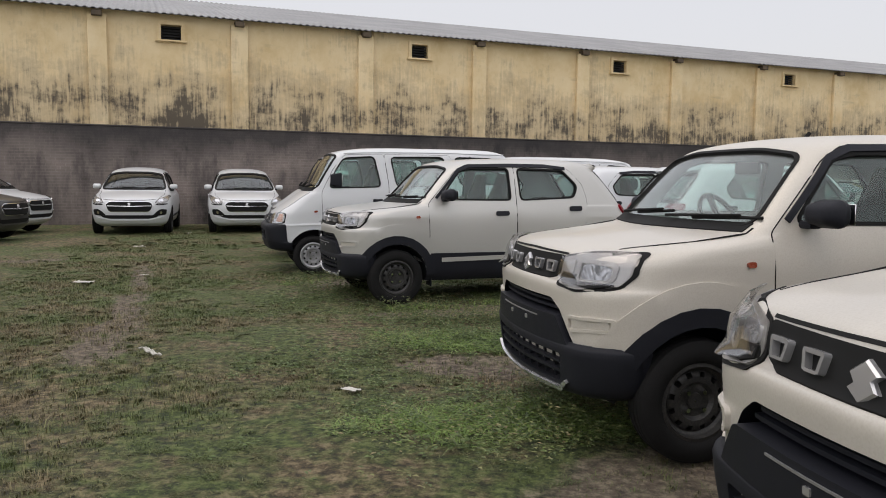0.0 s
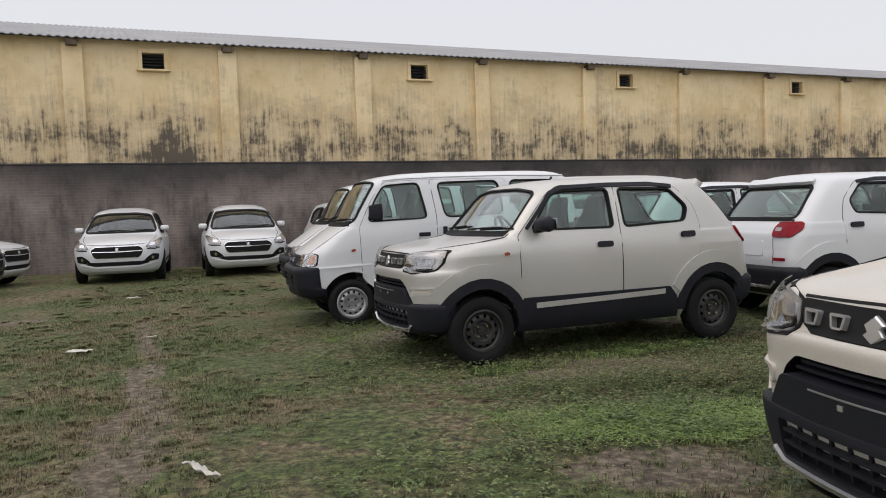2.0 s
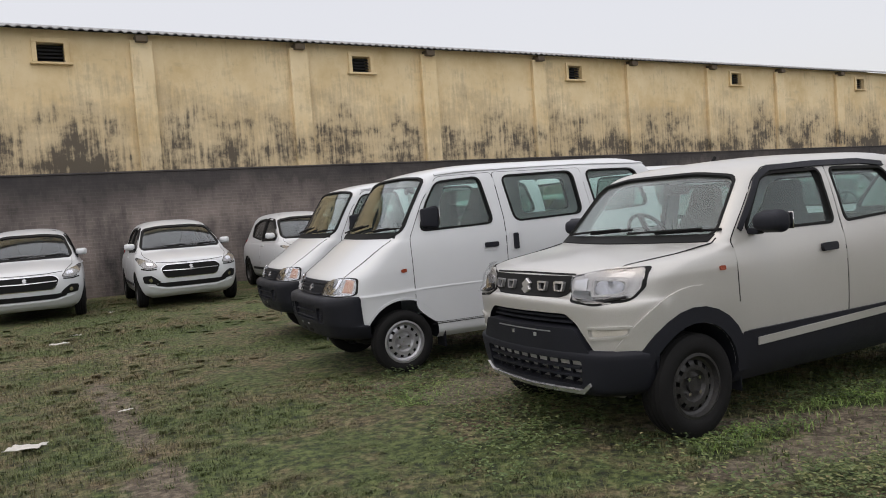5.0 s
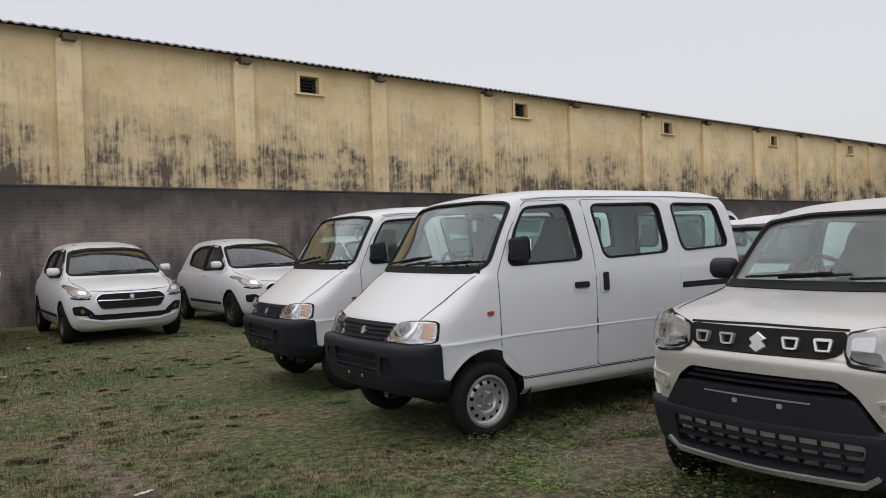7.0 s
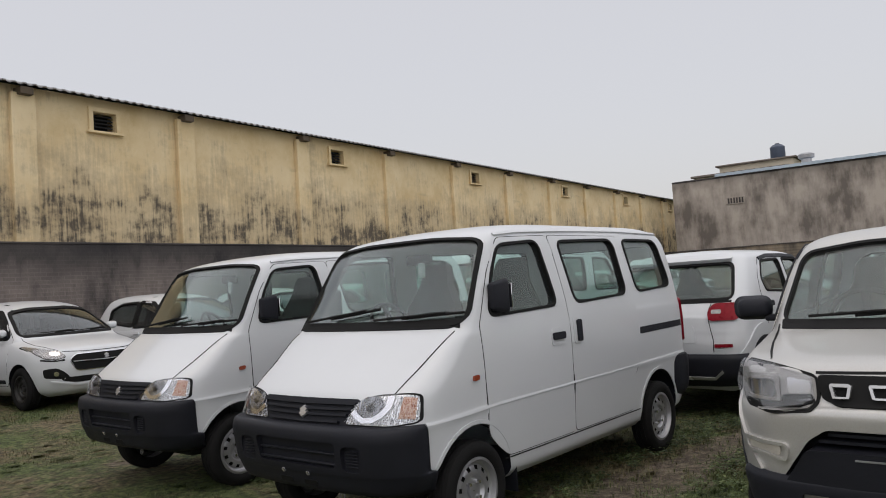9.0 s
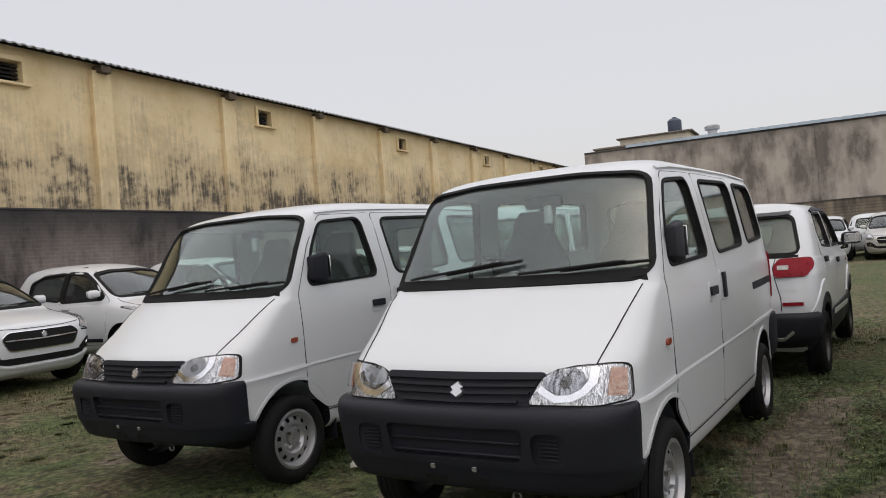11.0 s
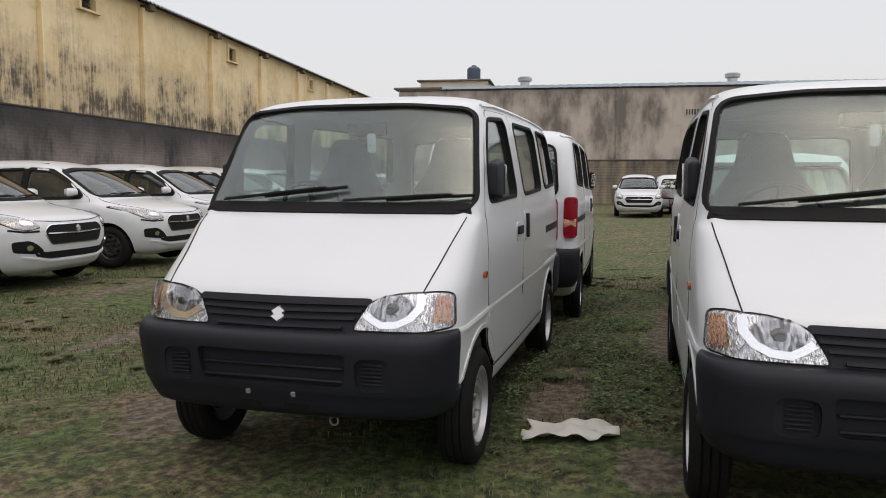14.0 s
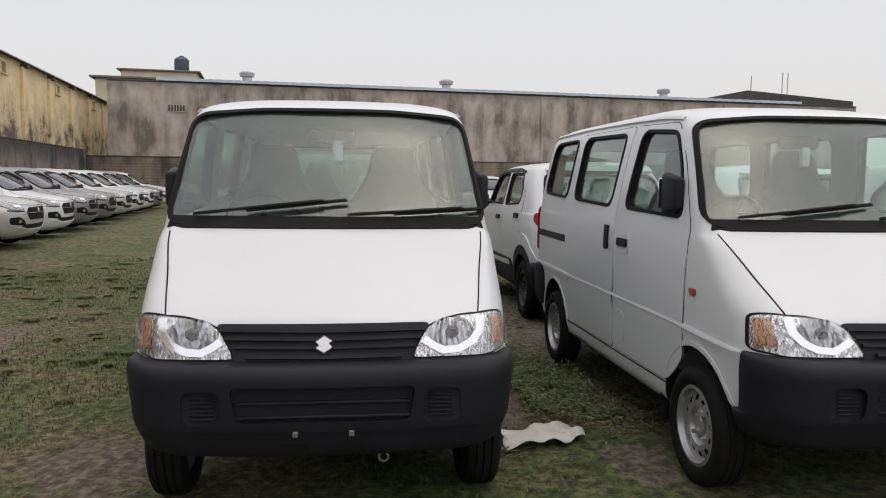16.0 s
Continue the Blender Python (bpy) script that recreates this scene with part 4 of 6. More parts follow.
    part("roof_antenna", tube((0.12, 0, 1.55), (0.09, 0, 1.585), 0.012), SEAM, thing)
    return thing


# ---------------------------------------------------------------- the rounded hatchback
def hatchback(paint):
    thing = new("hatchback_car")
    keys = [
        (0.20, 1.80, -1.62, 0.70, 0.30, 0.2, 0.16), (0.28, 1.92, -1.74, 0.80, 0.34, 0.24, 0.17), (0.42, 1.965, -1.80, 0.85, 0.34, 0.26, 0.16), (0.58, 1.985, -1.815, 0.868, 0.33, 0.26, 0.15),
        (0.70, 1.978, -1.81, 0.87, 0.32, 0.26, 0.15), (0.775, 1.955, -1.79, 0.866, 0.32, 0.26, 0.15), (0.83, 1.90, -1.785, 0.86, 0.31, 0.26, 0.15), (0.875, 1.76, -1.78, 0.852, 0.30, 0.26, 0.15), (0.92, 1.55, -1.76, 0.84, 0.28, 0.26, 0.15),
        (0.955, 1.34, -1.74, 0.825, 0.22, 0.26, 0.14), (0.985, 1.18, -1.72, 0.805, 0.13, 0.26, 0.13), (1.03, 1.09, -1.69, 0.785, 0.08, 0.26, 0.12), (1.18, 0.83, -1.58, 0.725, 0.08, 0.26, 0.12),
        (1.34, 0.50, -1.46, 0.655, 0.09, 0.24, 0.11), (1.42, 0.28, -1.40, 0.60, 0.13, 0.24, 0.10), (1.47, 0.05, -1.30, 0.52, 0.2, 0.24, 0.09), (1.50, -0.2, -1.14, 0.38, 0.2, 0.2, 0.06),
        (1.51, -0.40, -0.9, 0.2, 0.1, 0.1, 0.02), (1.512, -0.6, -0.75, 0.05, 0.02, 0.02, 0)]
    up = lambda pts: [(a, b if b < 1.03 else 1.03 + (b - 1.03) * 1.1) for a, b in pts]
    keys = [(z if z < 1.03 else 1.03 + (z - 1.03) * 1.1, *rest) for z, *rest in keys]
    w1 = rounded(up([(0.76, 1.02), (0.47, 1.22), (0.20, 1.345), (-0.16, 1.37), (-0.17, 1.00)]), 0.035)
    w2 = rounded(up([(-0.24, 1.375), (-0.75, 1.36), (-1.04, 1.27), (-1.02, 1.08), (-0.25, 1.005)]), 0.05)
    ws = rounded(up([(-0.69, 1.035), (0.69, 1.035), (0.57, 1.335), (0.3, 1.375), (-0.3, 1.375), (-0.57, 1.335)]), 0.06)
    rs = rounded(up([(-0.50, 1.06), (0.50, 1.06), (0.42, 1.34), (-0.42, 1.34)]), 0.1)
    bvh = shell(thing, keys, 0.03, inner_of(keys, 0.42, 0.98), [w1, w2], [(ws, -0.05, 2.0), (rs, -2.0, -1.2)], (1.225, -1.225), (0.345, 0.31), paint)
    for s in (1, -1):
        for o in (w1, w2):
            window(thing, bvh, o, "y", s, edge=0.04 if o is w1 else 0.025, glass=GLASS_DARK)
        plate("door_pillar", thing, bvh, [(-0.165, 1.0), (-0.155, 1.42), (-0.245, 1.42), (-0.255, 1.0)], "y", s, SEAM, 0.006, 0.01)
        d1 = rounded(up([(0.90, 0.98), (0.86, 0.34), (-0.19, 0.32), (-0.20, 1.40), (0.20, 1.378), (0.50, 1.238)]), 0.04)
        d2 = rounded([(-0.21, 0.32), (-0.78, 0.34), (-0.90, 0.60), (-1.06, 0.75), (-1.10, 1.05), (-0.80, 1.43), (-0.215, 1.435)], 0.05)
        for o, w, kind, hx in ((d1, w1, "front_door", -0.02), (d2, w2, "rear_door", 9)):
            door = part(kind, patch(bvh, o, "y", s, 0.003, 0.012, grown(w, 0.014), 0.1), paint, thing)
            plate("panel_gap", thing, bvh, grown(o, 0.006), "y", s, SEAM, 0.001, 0.004, hole=grown(o, -0.004), step=0.14)
            if hx < 1:
                plate("handle", door, bvh, rounded([(hx - 0.09, 0.865), (hx + 0.09, 0.865), (hx + 0.09, 0.895), (hx - 0.09, 0.895)], 0.012), "y", s, paint, 0.026, 0.024)
        plate("sill_strip", thing, bvh, ribbon([(0.80, 0.40), (-0.75, 0.41)], 0.05), "y", s, PLASTIC, 0.012, 0.02)
        lamp = new("headlight")
        lamp.parent = thing
        o = rounded([(0.545, 0.725), (0.65, 0.70), (0.75, 0.715), (0.80, 0.775), (0.825, 0.865), (0.80, 0.88), (0.72, 0.84), (0.60, 0.80)], 0.018)
        o = o if s > 0 else mirror_y(o)
        plate("surround", lamp, bvh, grown(o, 0.008), "x", 1, SEAM, 0.004, 0.02)
        plate("reflector", lamp, bvh, o, "x", 1, CLOUDY, 0.009, 0.01)
        c = rounded([(0.60, 0.745), (0.70, 0.75), (0.70, 0.80), (0.61, 0.79)], 0.02)
        plate("lamp_ring", lamp, bvh, c if s > 0 else mirror_y(c), "x", 1, CHROME, 0.018, 0.012)
        lens = plate("lens", lamp, bvh, grown(o, -0.003), "x", 1, CLEAR, 0.028, 0.004)
        lens.visible_shadow = False
        dash = ribbon([(0.56, 0.685), (0.70, 0.68), (0.79, 0.70)], 0.022)
        plate("bumper_trim", thing, bvh, dash if s > 0 else mirror_y(dash), "x", 1, SEAM, 0.008, 0.012)
        pod = rounded([(0.50, 0.455), (0.60, 0.43), (0.76, 0.45), (0.78, 0.57), (0.66, 0.585), (0.58, 0.53)], 0.03)
        plate("fog_surround", thing, bvh, pod if s > 0 else mirror_y(pod), "x", 1, SEAM, 0.006, 0.02)
        p, nrm = cast(bvh, "x", 1, s * 0.655, 0.505)
        part("fog_lamp", tube(p - nrm * 0.01, p + nrm * 0.016, 0.034, None, 16), CHROME, thing)
        mirror(thing, (0.68, s * 0.735, 1.05), s, (0.11, 0.18, 0.12), paint)
        tail = rounded([(0.55, 0.80), (0.76, 0.82), (0.78, 1.0), (0.66, 1.02)], 0.04)
        plate("tail_light", thing, bvh, tail if s > 0 else mirror_y(tail), "x", -1, RED, 0.02, 0.03)
        line = [(0.60, 0.815), (0.70, 0.90), (0.70, 1.0)]
        seam(thing, bvh, line if s > 0 else mirror_y(line), "x", 1, 0.006)
    window(thing, bvh, ws, "x", 1, "windscreen", 0.03, 0.006, GLASS_DARK)
    window(thing, bvh, rs, "x", -1, "rear_window", 0.02, 0.008)
    g = rounded([(-0.42, 0.755), (0.42, 0.755), (0.51, 0.68), (0.42, 0.52), (-0.42, 0.52), (-0.51, 0.68)], 0.05)
    plate("grille_rim", thing, bvh, g, "x", 1, CHROME, 0.010, 0.02, hole=grown(g, -0.010))
    plate("grille", thing, bvh, grown(g, -0.010), "x", 1, SEAM, 0.004, 0.02)
    plate("grille_bar", thing, bvh, ribbon([(-0.46, 0.655), (0, 0.645), (0.46, 0.655)], 0.014), "x", 1, CHROME, 0.018, 0.02)
    badge(thing, bvh, 0.69, 0.085)
    plate("lower_intake", thing, bvh, rounded([(-0.62, 0.47), (-0.47, 0.445), (0.47, 0.445), (0.62, 0.47), (0.58, 0.40), (0.42, 0.365), (-0.42, 0.365), (-0.58, 0.40)], 0.02), "x", 1, SEAM, 0.005, 0.02)
    plate("chin_strip", thing, bvh, ribbon([(-0.70, 0.40), (-0.40, 0.335), (0.40, 0.335), (0.70, 0.40)], 0.022), "x", 1, paint, 0.02, 0.03)
    seam(thing, bvh, [(-0.56, 0.80), (-0.3, 0.782), (0, 0.778), (0.3, 0.782), (0.56, 0.80)], "x", 1, 0.007)
    part("underbody", box((3.0, 1.25, 0.12), (0, 0, 0.28), 0.04), SEAM, thing)
    for s in (1, -1):
        for x in (1.225, -1.225):
            wheel(thing, (x, s * 0.77, 0.30), s, 0.30, 0.175, 0.19, STEEL_BLACK, 10)
    cabin(thing, 0.74, 0.40, 0.05, (-0.85,), 0.86, 0.04, (0.30, 1.29))
    wiper(thing, bvh, (-0.45, 1.035), (0.02, 1.05))
    wiper(thing, bvh, (0.12, 1.035), (0.55, 1.05))
    return thing


def repaint(thing, old, paint):
    for o in thing.children_recursive:
        for slot in o.material_slots:
            if slot.material == old:
                slot.link = "OBJECT"
                slot.material = paint
    return thing


def parked(model, x, y, heading, label, category, group, old=None, paint=None, z=0.0):
    c = copy_thing(model, pose(x, y, z, 0, 0, heading))
    if paint:
        repaint(c, old, paint)
    return tagged(c, label, category, group)


# ---------------------------------------------------------------- the setting
YARD = pose(-1.8, 24.86, 0, 0, 0, 24.07)  # x along the yellow wall, -y out into the yard


def yard(u, v):
    p = YARD @ Vector((u, -v, 0))
    return p.x, p.y


def placed(ob, label, category="", kind="structure"):
    ob.matrix_world = YARD
    return tagged(ob, label, category, "", kind)


def math_node(n, l, kind, a, b, c=None):
    m = n.new("ShaderNodeMath")
    m.operation = kind
    for socket, value in zip(m.inputs, (a, b, c)):
        if value is None:
            continue
        if isinstance(value, (int, float)):
            socket.default_value = value
        else:
            l.new(value, socket)
    return m.outputs[0]


def noise_at(n, l, w, scale, stretch=(1, 1, 1), shift=(0, 0, 0), detail=5.0, rough=0.6):
    m = n.new("ShaderNodeMapping")
    m.inputs["Scale"].default_value, m.inputs["Location"].default_value = stretch, shift
    l.new(w, m.inputs["Vector"])
    t = node(n, "ShaderNodeTexNoise", Scale=scale, Detail=detail, Roughness=rough)
    l.new(m.outputs[0], t.inputs["Vector"])
    return t.outputs[0]


def plaster(name="ochre_plaster", clean=0.0):
    """Ochre limewash, blotched, with grey damp and black mould that has run in streaks."""
    m, n, l, b = tree(name)
    w = n.new("ShaderNodeTexCoord").outputs["Object"]
    base = ramp(n, [(0.32, (0.62, 0.465, 0.245)), (0.5, (0.715, 0.565, 0.335)), (0.7, (0.78, 0.645, 0.415))])
    l.new(noise_at(n, l, w, 0.8, detail=6.0), base.inputs[0])
    pale = ramp(n, [(0.5, 0.0), (0.72, 0.5)])
    l.new(noise_at(n, l, w, 3.0, (1, 1, 0.6), (4, 0, 1), 7.0, 0.7), pale.inputs[0])
    col = mixed(n, l, pale.outputs[0], base.outputs[0], (0.80, 0.67, 0.44))
    sep = n.new("ShaderNodeSeparateXYZ")
    l.new(w, sep.inputs[0])
    z = sep.outputs["Z"]
    rise = n.new("ShaderNodeMapRange")
    rise.inputs["From Min"].default_value, rise.inputs["From Max"].default_value = 5.5, 3.2
    rise.inputs["To Min"].default_value, rise.inputs["To Max"].default_value = -0.33 - clean, -0.0 - clean
    l.new(z, rise.inputs["Value"])
    run = noise_at(n, l, w, 1.0, (11.0, 11.0, 0.9), (0, 0, 0), 7.0, 0.7)
    crumb = noise_at(n, l, w, 5.0, (1, 1, 1.0), (2, 0, 5), 9.0, 0.75)
    blot = noise_at(n, l, w, 0.8, (1.0, 1.0, 1.3), (3.7, 0, 8.2), 4.0, 0.6)
    mixd = math_node(n, l, "MULTIPLY_ADD", run, 0.60, rise.outputs[0])
    mixd = math_node(n, l, "MULTIPLY_ADD", crumb, 0.42, mixd)
    mixd = math_node(n, l, "MULTIPLY_ADD", blot, 0.85, mixd)
    grey = ramp(n, [(0.67, 0.0), (0.80, 0.42), (0.94, 0.70)])
    l.new(mixd, grey.inputs[0])
    black = ramp(n, [(0.87, 0.0), (0.95, 0.45), (1.06, 0.85)])
    l.new(mixd, black.inputs[0])
    col = mixed(n, l, grey.outputs[0], col, (0.37, 0.295, 0.19))
    col = mixed(n, l, black.outputs[0], col, (0.04, 0.036, 0.034))
    # a darker tide line of old damp, high up, in places
    tide = ramp(n, [(0.60, 0.0), (0.72, 0.4)])
    l.new(noise_at(n, l, w, 1.1, (0.7, 0.7, 2.4), (9, 0, 3), 6.0, 0.65), tide.inputs[0])
    col = mixed(n, l, tide.outputs[0], col, (0.36, 0.30, 0.20))
    l.new(col, b.inputs["Base Color"])
    b.inputs["Roughness"].default_value = 0.9
    bumped(n, l, b, noise_at(n, l, w, 45.0), 0.35, 0.02)
    return m


def mouldy(name, pale, dark, rows=True, low=0.40, high=0.62, streak=3.0, crust=None):
    """Old wall blackened by damp, with brick courses showing faintly through the wash."""
    m, n, l, b = tree(name)
    w = n.new("ShaderNodeTexCoord")
    big, fine = node(n, "ShaderNodeTexNoise", Scale=0.5, Detail=6.0, Roughness=0.6), node(n, "ShaderNodeTexNoise", Scale=30.0, Detail=4.0)
    s = n.new("ShaderNodeMapping")
    s.inputs["Scale"].default_value = (streak, streak, 0.35)
    l.new(w.outputs["Object"], s.inputs["Vector"])
    run = node(n, "ShaderNodeTexNoise", Scale=1.0, Detail=6.0, Roughness=0.65)
    l.new(s.outputs[0], run.inputs["Vector"])
    for t in (big, fine):
        l.new(w.outputs["Object"], t.inputs["Vector"])
    half = n.new("ShaderNodeMath")
    half.operation = "MULTIPLY_ADD"
    half.inputs[1].default_value = 0.55
    l.new(run.outputs[0], half.inputs[0])
    q = n.new("ShaderNodeMath")
    q.operation = "MULTIPLY"
    q.inputs[1].default_value = 0.45
    l.new(big.outputs[0], q.inputs[0])
    l.new(q.outputs[0], half.inputs[2])
    r = ramp(n, [(low, dark), ((low + high) / 2, tuple(0.55 * a + 0.45 * c for a, c in zip(pale, dark))), (high, pale)])
    l.new(half.outputs[0], r.inputs[0])
    out, height = r.outputs[0], fine.outputs[0]
    if rows:
        turn = n.new("ShaderNodeMapping")
        turn.inputs["Rotation"].default_value = (radians(90), 0, 0)
        l.new(w.outputs["Object"], turn.inputs["Vector"])
        br = node(n, "ShaderNodeTexBrick", Scale=1.0, Mortar_Size=0.008, Brick_Width=0.24, Row_Height=0.078)
        br.inputs["Color1"].default_value, br.inputs["Color2"].default_value, br.inputs["Mortar"].default_value = (0.52, 0.50, 0.49, 1), (0.36, 0.34, 0.33, 1), (0.68, 0.67, 0.66, 1)
        l.new(turn.outputs[0], br.inputs["Vector"])
        mul = n.new("ShaderNodeMix")
        mul.data_type, mul.blend_type = "RGBA", "OVERLAY"
        mul.inputs[0].default_value = 0.42
        l.new(out, mul.inputs[6])
        l.new(br.outputs["Color"], mul.inputs[7])
        out = mul.outputs[2]
    if crust:  # black growth creeping down in tongues from the wet top of the wall
        sep, reach = n.new("ShaderNodeSeparateXYZ"), n.new("ShaderNodeMapRange")
        l.new(w.outputs["Object"], sep.inputs[0])
        reach.inputs["From Min"].default_value, reach.inputs["From Max"].default_value = crust - 0.5, crust + 0.75
        reach.inputs["To Min"].default_value, reach.inputs["To Max"].default_value = -0.2, 0.32
        l.new(sep.outputs["Z"], reach.inputs["Value"])
        add = n.new("ShaderNodeMath")
        l.new(reach.outputs[0], add.inputs[0])
        l.new(run.outputs[0], add.inputs[1])
        tongue = ramp(n, [(0.48, 0.0), (0.75, 0.85)])
        l.new(add.outputs[0], tongue.inputs[0])
        out = mixed(n, l, tongue.outputs[0], out, dark)
    l.new(out, b.inputs["Base Color"])
    b.inputs["Roughness"].default_value = 0.92
    bumped(n, l, b, height, 0.4, 0.02)
    return m


PLASTER = plaster()
PALE = plaster("pale_ochre_plaster", 0.06)
MOULD = mouldy("blackened_brick", (0.265, 0.225, 0.205), (0.032, 0.030, 0.031), True, 0.39, 0.61, 1.3, 2.0)
CONCRETE = mouldy("grey_render", (0.41, 0.36, 0.315), (0.14, 0.12, 0.105), False, 0.41, 0.58, 1.1, 6.2)
SHEET = surface("roof_sheet", (0.26, 0.26, 0.265), 0.65, 0.1, 0.25, 0.8, 0.1, 40)
SHEET_BLUE = surface("blue_roof_sheet", (0.40, 0.47, 0.54), 0.45, 0.3, 0.15, 0.8, 0.1, 40)
DARKNESS = surface("dark_opening", (0.02, 0.02, 0.022), 0.8, 0, 0.1)
TANK = surface("tank_blue_black", (0.05, 0.065, 0.10), 0.5, 0, 0.1)

U0, U1, G = -46.0, 44.0, 35.3
PIL = [-40.2, -36.3, -32.4, -28.5, -24.6, -20.7, -16.8, -12.95, -9.1, -5.32, -1.52, 2.32, 6.25, 10.2, 14.15, 18.1, 22.05, 26.0, 29.95, 33.9, 37.8, 41.7]
WIN = [-38.2, -30.4, -22.6, -14.9, -7.19, 0.27, 7.77, 15.61, 23.66, 31.5, 39.4]
wall = carve(box((U1 - U0, 0.3, 5.95), ((U0 + U1) / 2, 0.15, 2.975)), [box((0.54, 1.0, 0.42), (u, 0, 5.45)) for u in WIN])
for f in wall.faces:
    f.material_index = 0
placed(part("wall_north", wall, PLASTER), "ochre plastered warehouse wall streaked with black mould", "wall")
for u in PIL:
    placed(part("trim", box((0.48, 0.14, 5.78), (u, -0.065, 2.89), 0.012, 1), PALE), "ochre plastered pilaster on the warehouse wall", "pilaster")
    thing = part("rafter_end", box((0.26, 0.30, 0.15), (u, -0.14, 5.80), 0.01, 1), surface("old_timber", (0.10, 0.075, 0.05), 0.85, 0, 0.3, 6) if u == PIL[0] else bpy.data.materials["old_timber"])
    placed(thing, "dark timber rafter end on the pilaster head", "rafter")
for k, u in enumerate(WIN):
    w = new("window_%d" % (k + 1))
    o = [(u - 0.27, 5.24), (u + 0.27, 5.24), (u + 0.27, 5.66), (u - 0.27, 5.66)]
    bm = bmesh.new()
    for size, at in (((0.74, 0.06, 0.10), (u, -0.028, 5.71)), ((0.10, 0.06, 0.42), (u - 0.32, -0.028, 5.45)), ((0.10, 0.06, 0.42), (u + 0.32, -0.028, 5.45))):
        box(size, at, 0.006, 1, bm)
    part("window_frame", bm, PALE, w)
    part("window_sill", box((0.84, 0.12, 0.05), (u, -0.05, 5.21), 0.008, 1), PALE, w)
    for j in range(5):
        part("louvre", box((0.54, 0.10, 0.012), (u, 0.12, 5.29 + j * 0.08), 0.003, 1, None, pose(0, 0, 0, 35)), DARKNESS, w)
    part("backing", box((0.6, 0.02, 0.5), (u, 0.305, 5.45)), DARKNESS, w)
    placed(w, "small louvred opening with an ochre plaster surround", "window")

# corrugated roof
bm, wave = bmesh.new(), []
cols = int((U1 + 0.3 - U0) / 0.05)
for row, (y, z) in enumerate([(-0.32, 5.90), (-0.32, 5.925), (3.5, 5.925 + 3.82 * 0.253), (11, 5.925 + 11.32 * 0.253), (22, 5.925)]):
    wave.append([bm.verts.new((U0 + 0.05 * k, y, z + (0.018 if k % 4 in (0, 1) else -0.012) * (1 if row < 4 else 0))) for k in range(cols)])
for a, b in zip(wave, wave[1:]):
    for k in range(cols - 1):
        bm.faces.new((a[k], a[k + 1], b[k + 1], b[k]))
roof = placed(part("roof", bm, SHEET), "grey corrugated sheet roof of the warehouse", "roof")
placed(part("wall_north_back", box((U1 - U0, 0.3, 5.5), ((U0 + U1) / 2, 21.5, 2.75)), PLASTER), "plain rear wall of the warehouse", "wall")
# low boundary wall
bm = box((G - U0 - 0.4, 0.23, 2.74), ((U0 + G - 0.4) / 2, -0.235, 1.37))
placed(part("wall_boundary", bm, MOULD), "brick yard wall blackened with damp", "wall")
bm = box((G - U0 - 0.4, 0.27, 0.05), ((U0 + G - 0.4) / 2, -0.235, 2.765), 0.015, 1)
placed(part("wall_coping", bm, MOULD), "blackened cement coping on the yard wall", "coping")

# grey building across the far end
placed(part("wall_east", box((0.35, 46.5, 6.45), (G + 0.18, -1.5 - 23.25, 3.225)), CONCRETE), "grey cement-rendered building wall with rain stains", "wall")
for v in (14.0, 26.0, 38.0):
    placed(part("trim", box((0.06, 0.35, 6.4), (G - 0.03, -v, 3.2), 0.01, 1), CONCRETE), "grey rendered pier of the far building", "pilaster")
for v in (5.0, 18.0, 33.0):
    g = new("wall_vent")
    part("frame", box((0.05, 1.0, 0.42), (G - 0.02, -v, 5.1), 0.01, 1), CONCRETE, g)
    for j in range(6):
        part("slot", box((0.03, 0.09, 0.3), (G - 0.04, -v - 0.375 + 0.15 * j, 5.1), 0.008, 1), MOULD, g)
    placed(g, "small cement grille in the grey wall", "vent", "")
placed(part("wall_yard_east", box((0.25, 46.0, 2.42), (G - 0.5, -0.5 - 23.0, 1.21)), mouldy("stained_yard_wall", (0.22, 0.18, 0.135), (0.05, 0.045, 0.04), True, 0.4, 0.62, 2.0)), "stained brick yard wall before the grey building", "wall")
placed(part("wall_coping_east", box((0.30, 46.0, 0.07), (G - 0.5, -0.5 - 23.0, 2.455), 0.02, 1), MOULD), "black mouldy coping of the far yard wall", "coping")
placed(part("parapet_cap", box((0.42, 46.5, 0.10), (G + 0.18, -24.75, 6.50), 0.02, 1), MOULD), "mould-blackened top of the grey wall", "coping")
bm = bmesh.new()
rows = []
for x, z in ((G - 0.12, 6.54), (G - 0.12, 6.70), (G + 9, 7.35), (G + 18, 6.6)):
    rows.append([bm.verts.new((x, -4.0 - 0.25 * k, z + (0.012 if k % 2 else -0.012))) for k in range(160)])
for a, b in zip(rows, rows[1:]):
    for k in range(159):
        bm.faces.new((a[k], a[k + 1], b[k + 1], b[k]))
placed(part("roof_east", bm, SHEET_BLUE), "pale blue sheet roof of the grey building", "roof")
for v in (8.7, 20.1, 34.2):
    t = new("roof_ventilator")
    bm = bmesh.new()
    rot = pose(0, 0, 0, 90)
    lathe([(0.26, 0.0), (0.26, 0.28), (0.40, 0.34), (0.42, 0.52), (0.30, 0.60), (0.01, 0.64)], 20, bm)
    bmesh.ops.transform(bm, verts=bm.verts, matrix=Matrix.Translation((G + 0.6, -v, 6.66)) @ rot)
    part("turbine_head", bm, STEEL, t)
    placed(t, "round metal roof ventilator", "ventilator", "")
gable = bmesh.new()
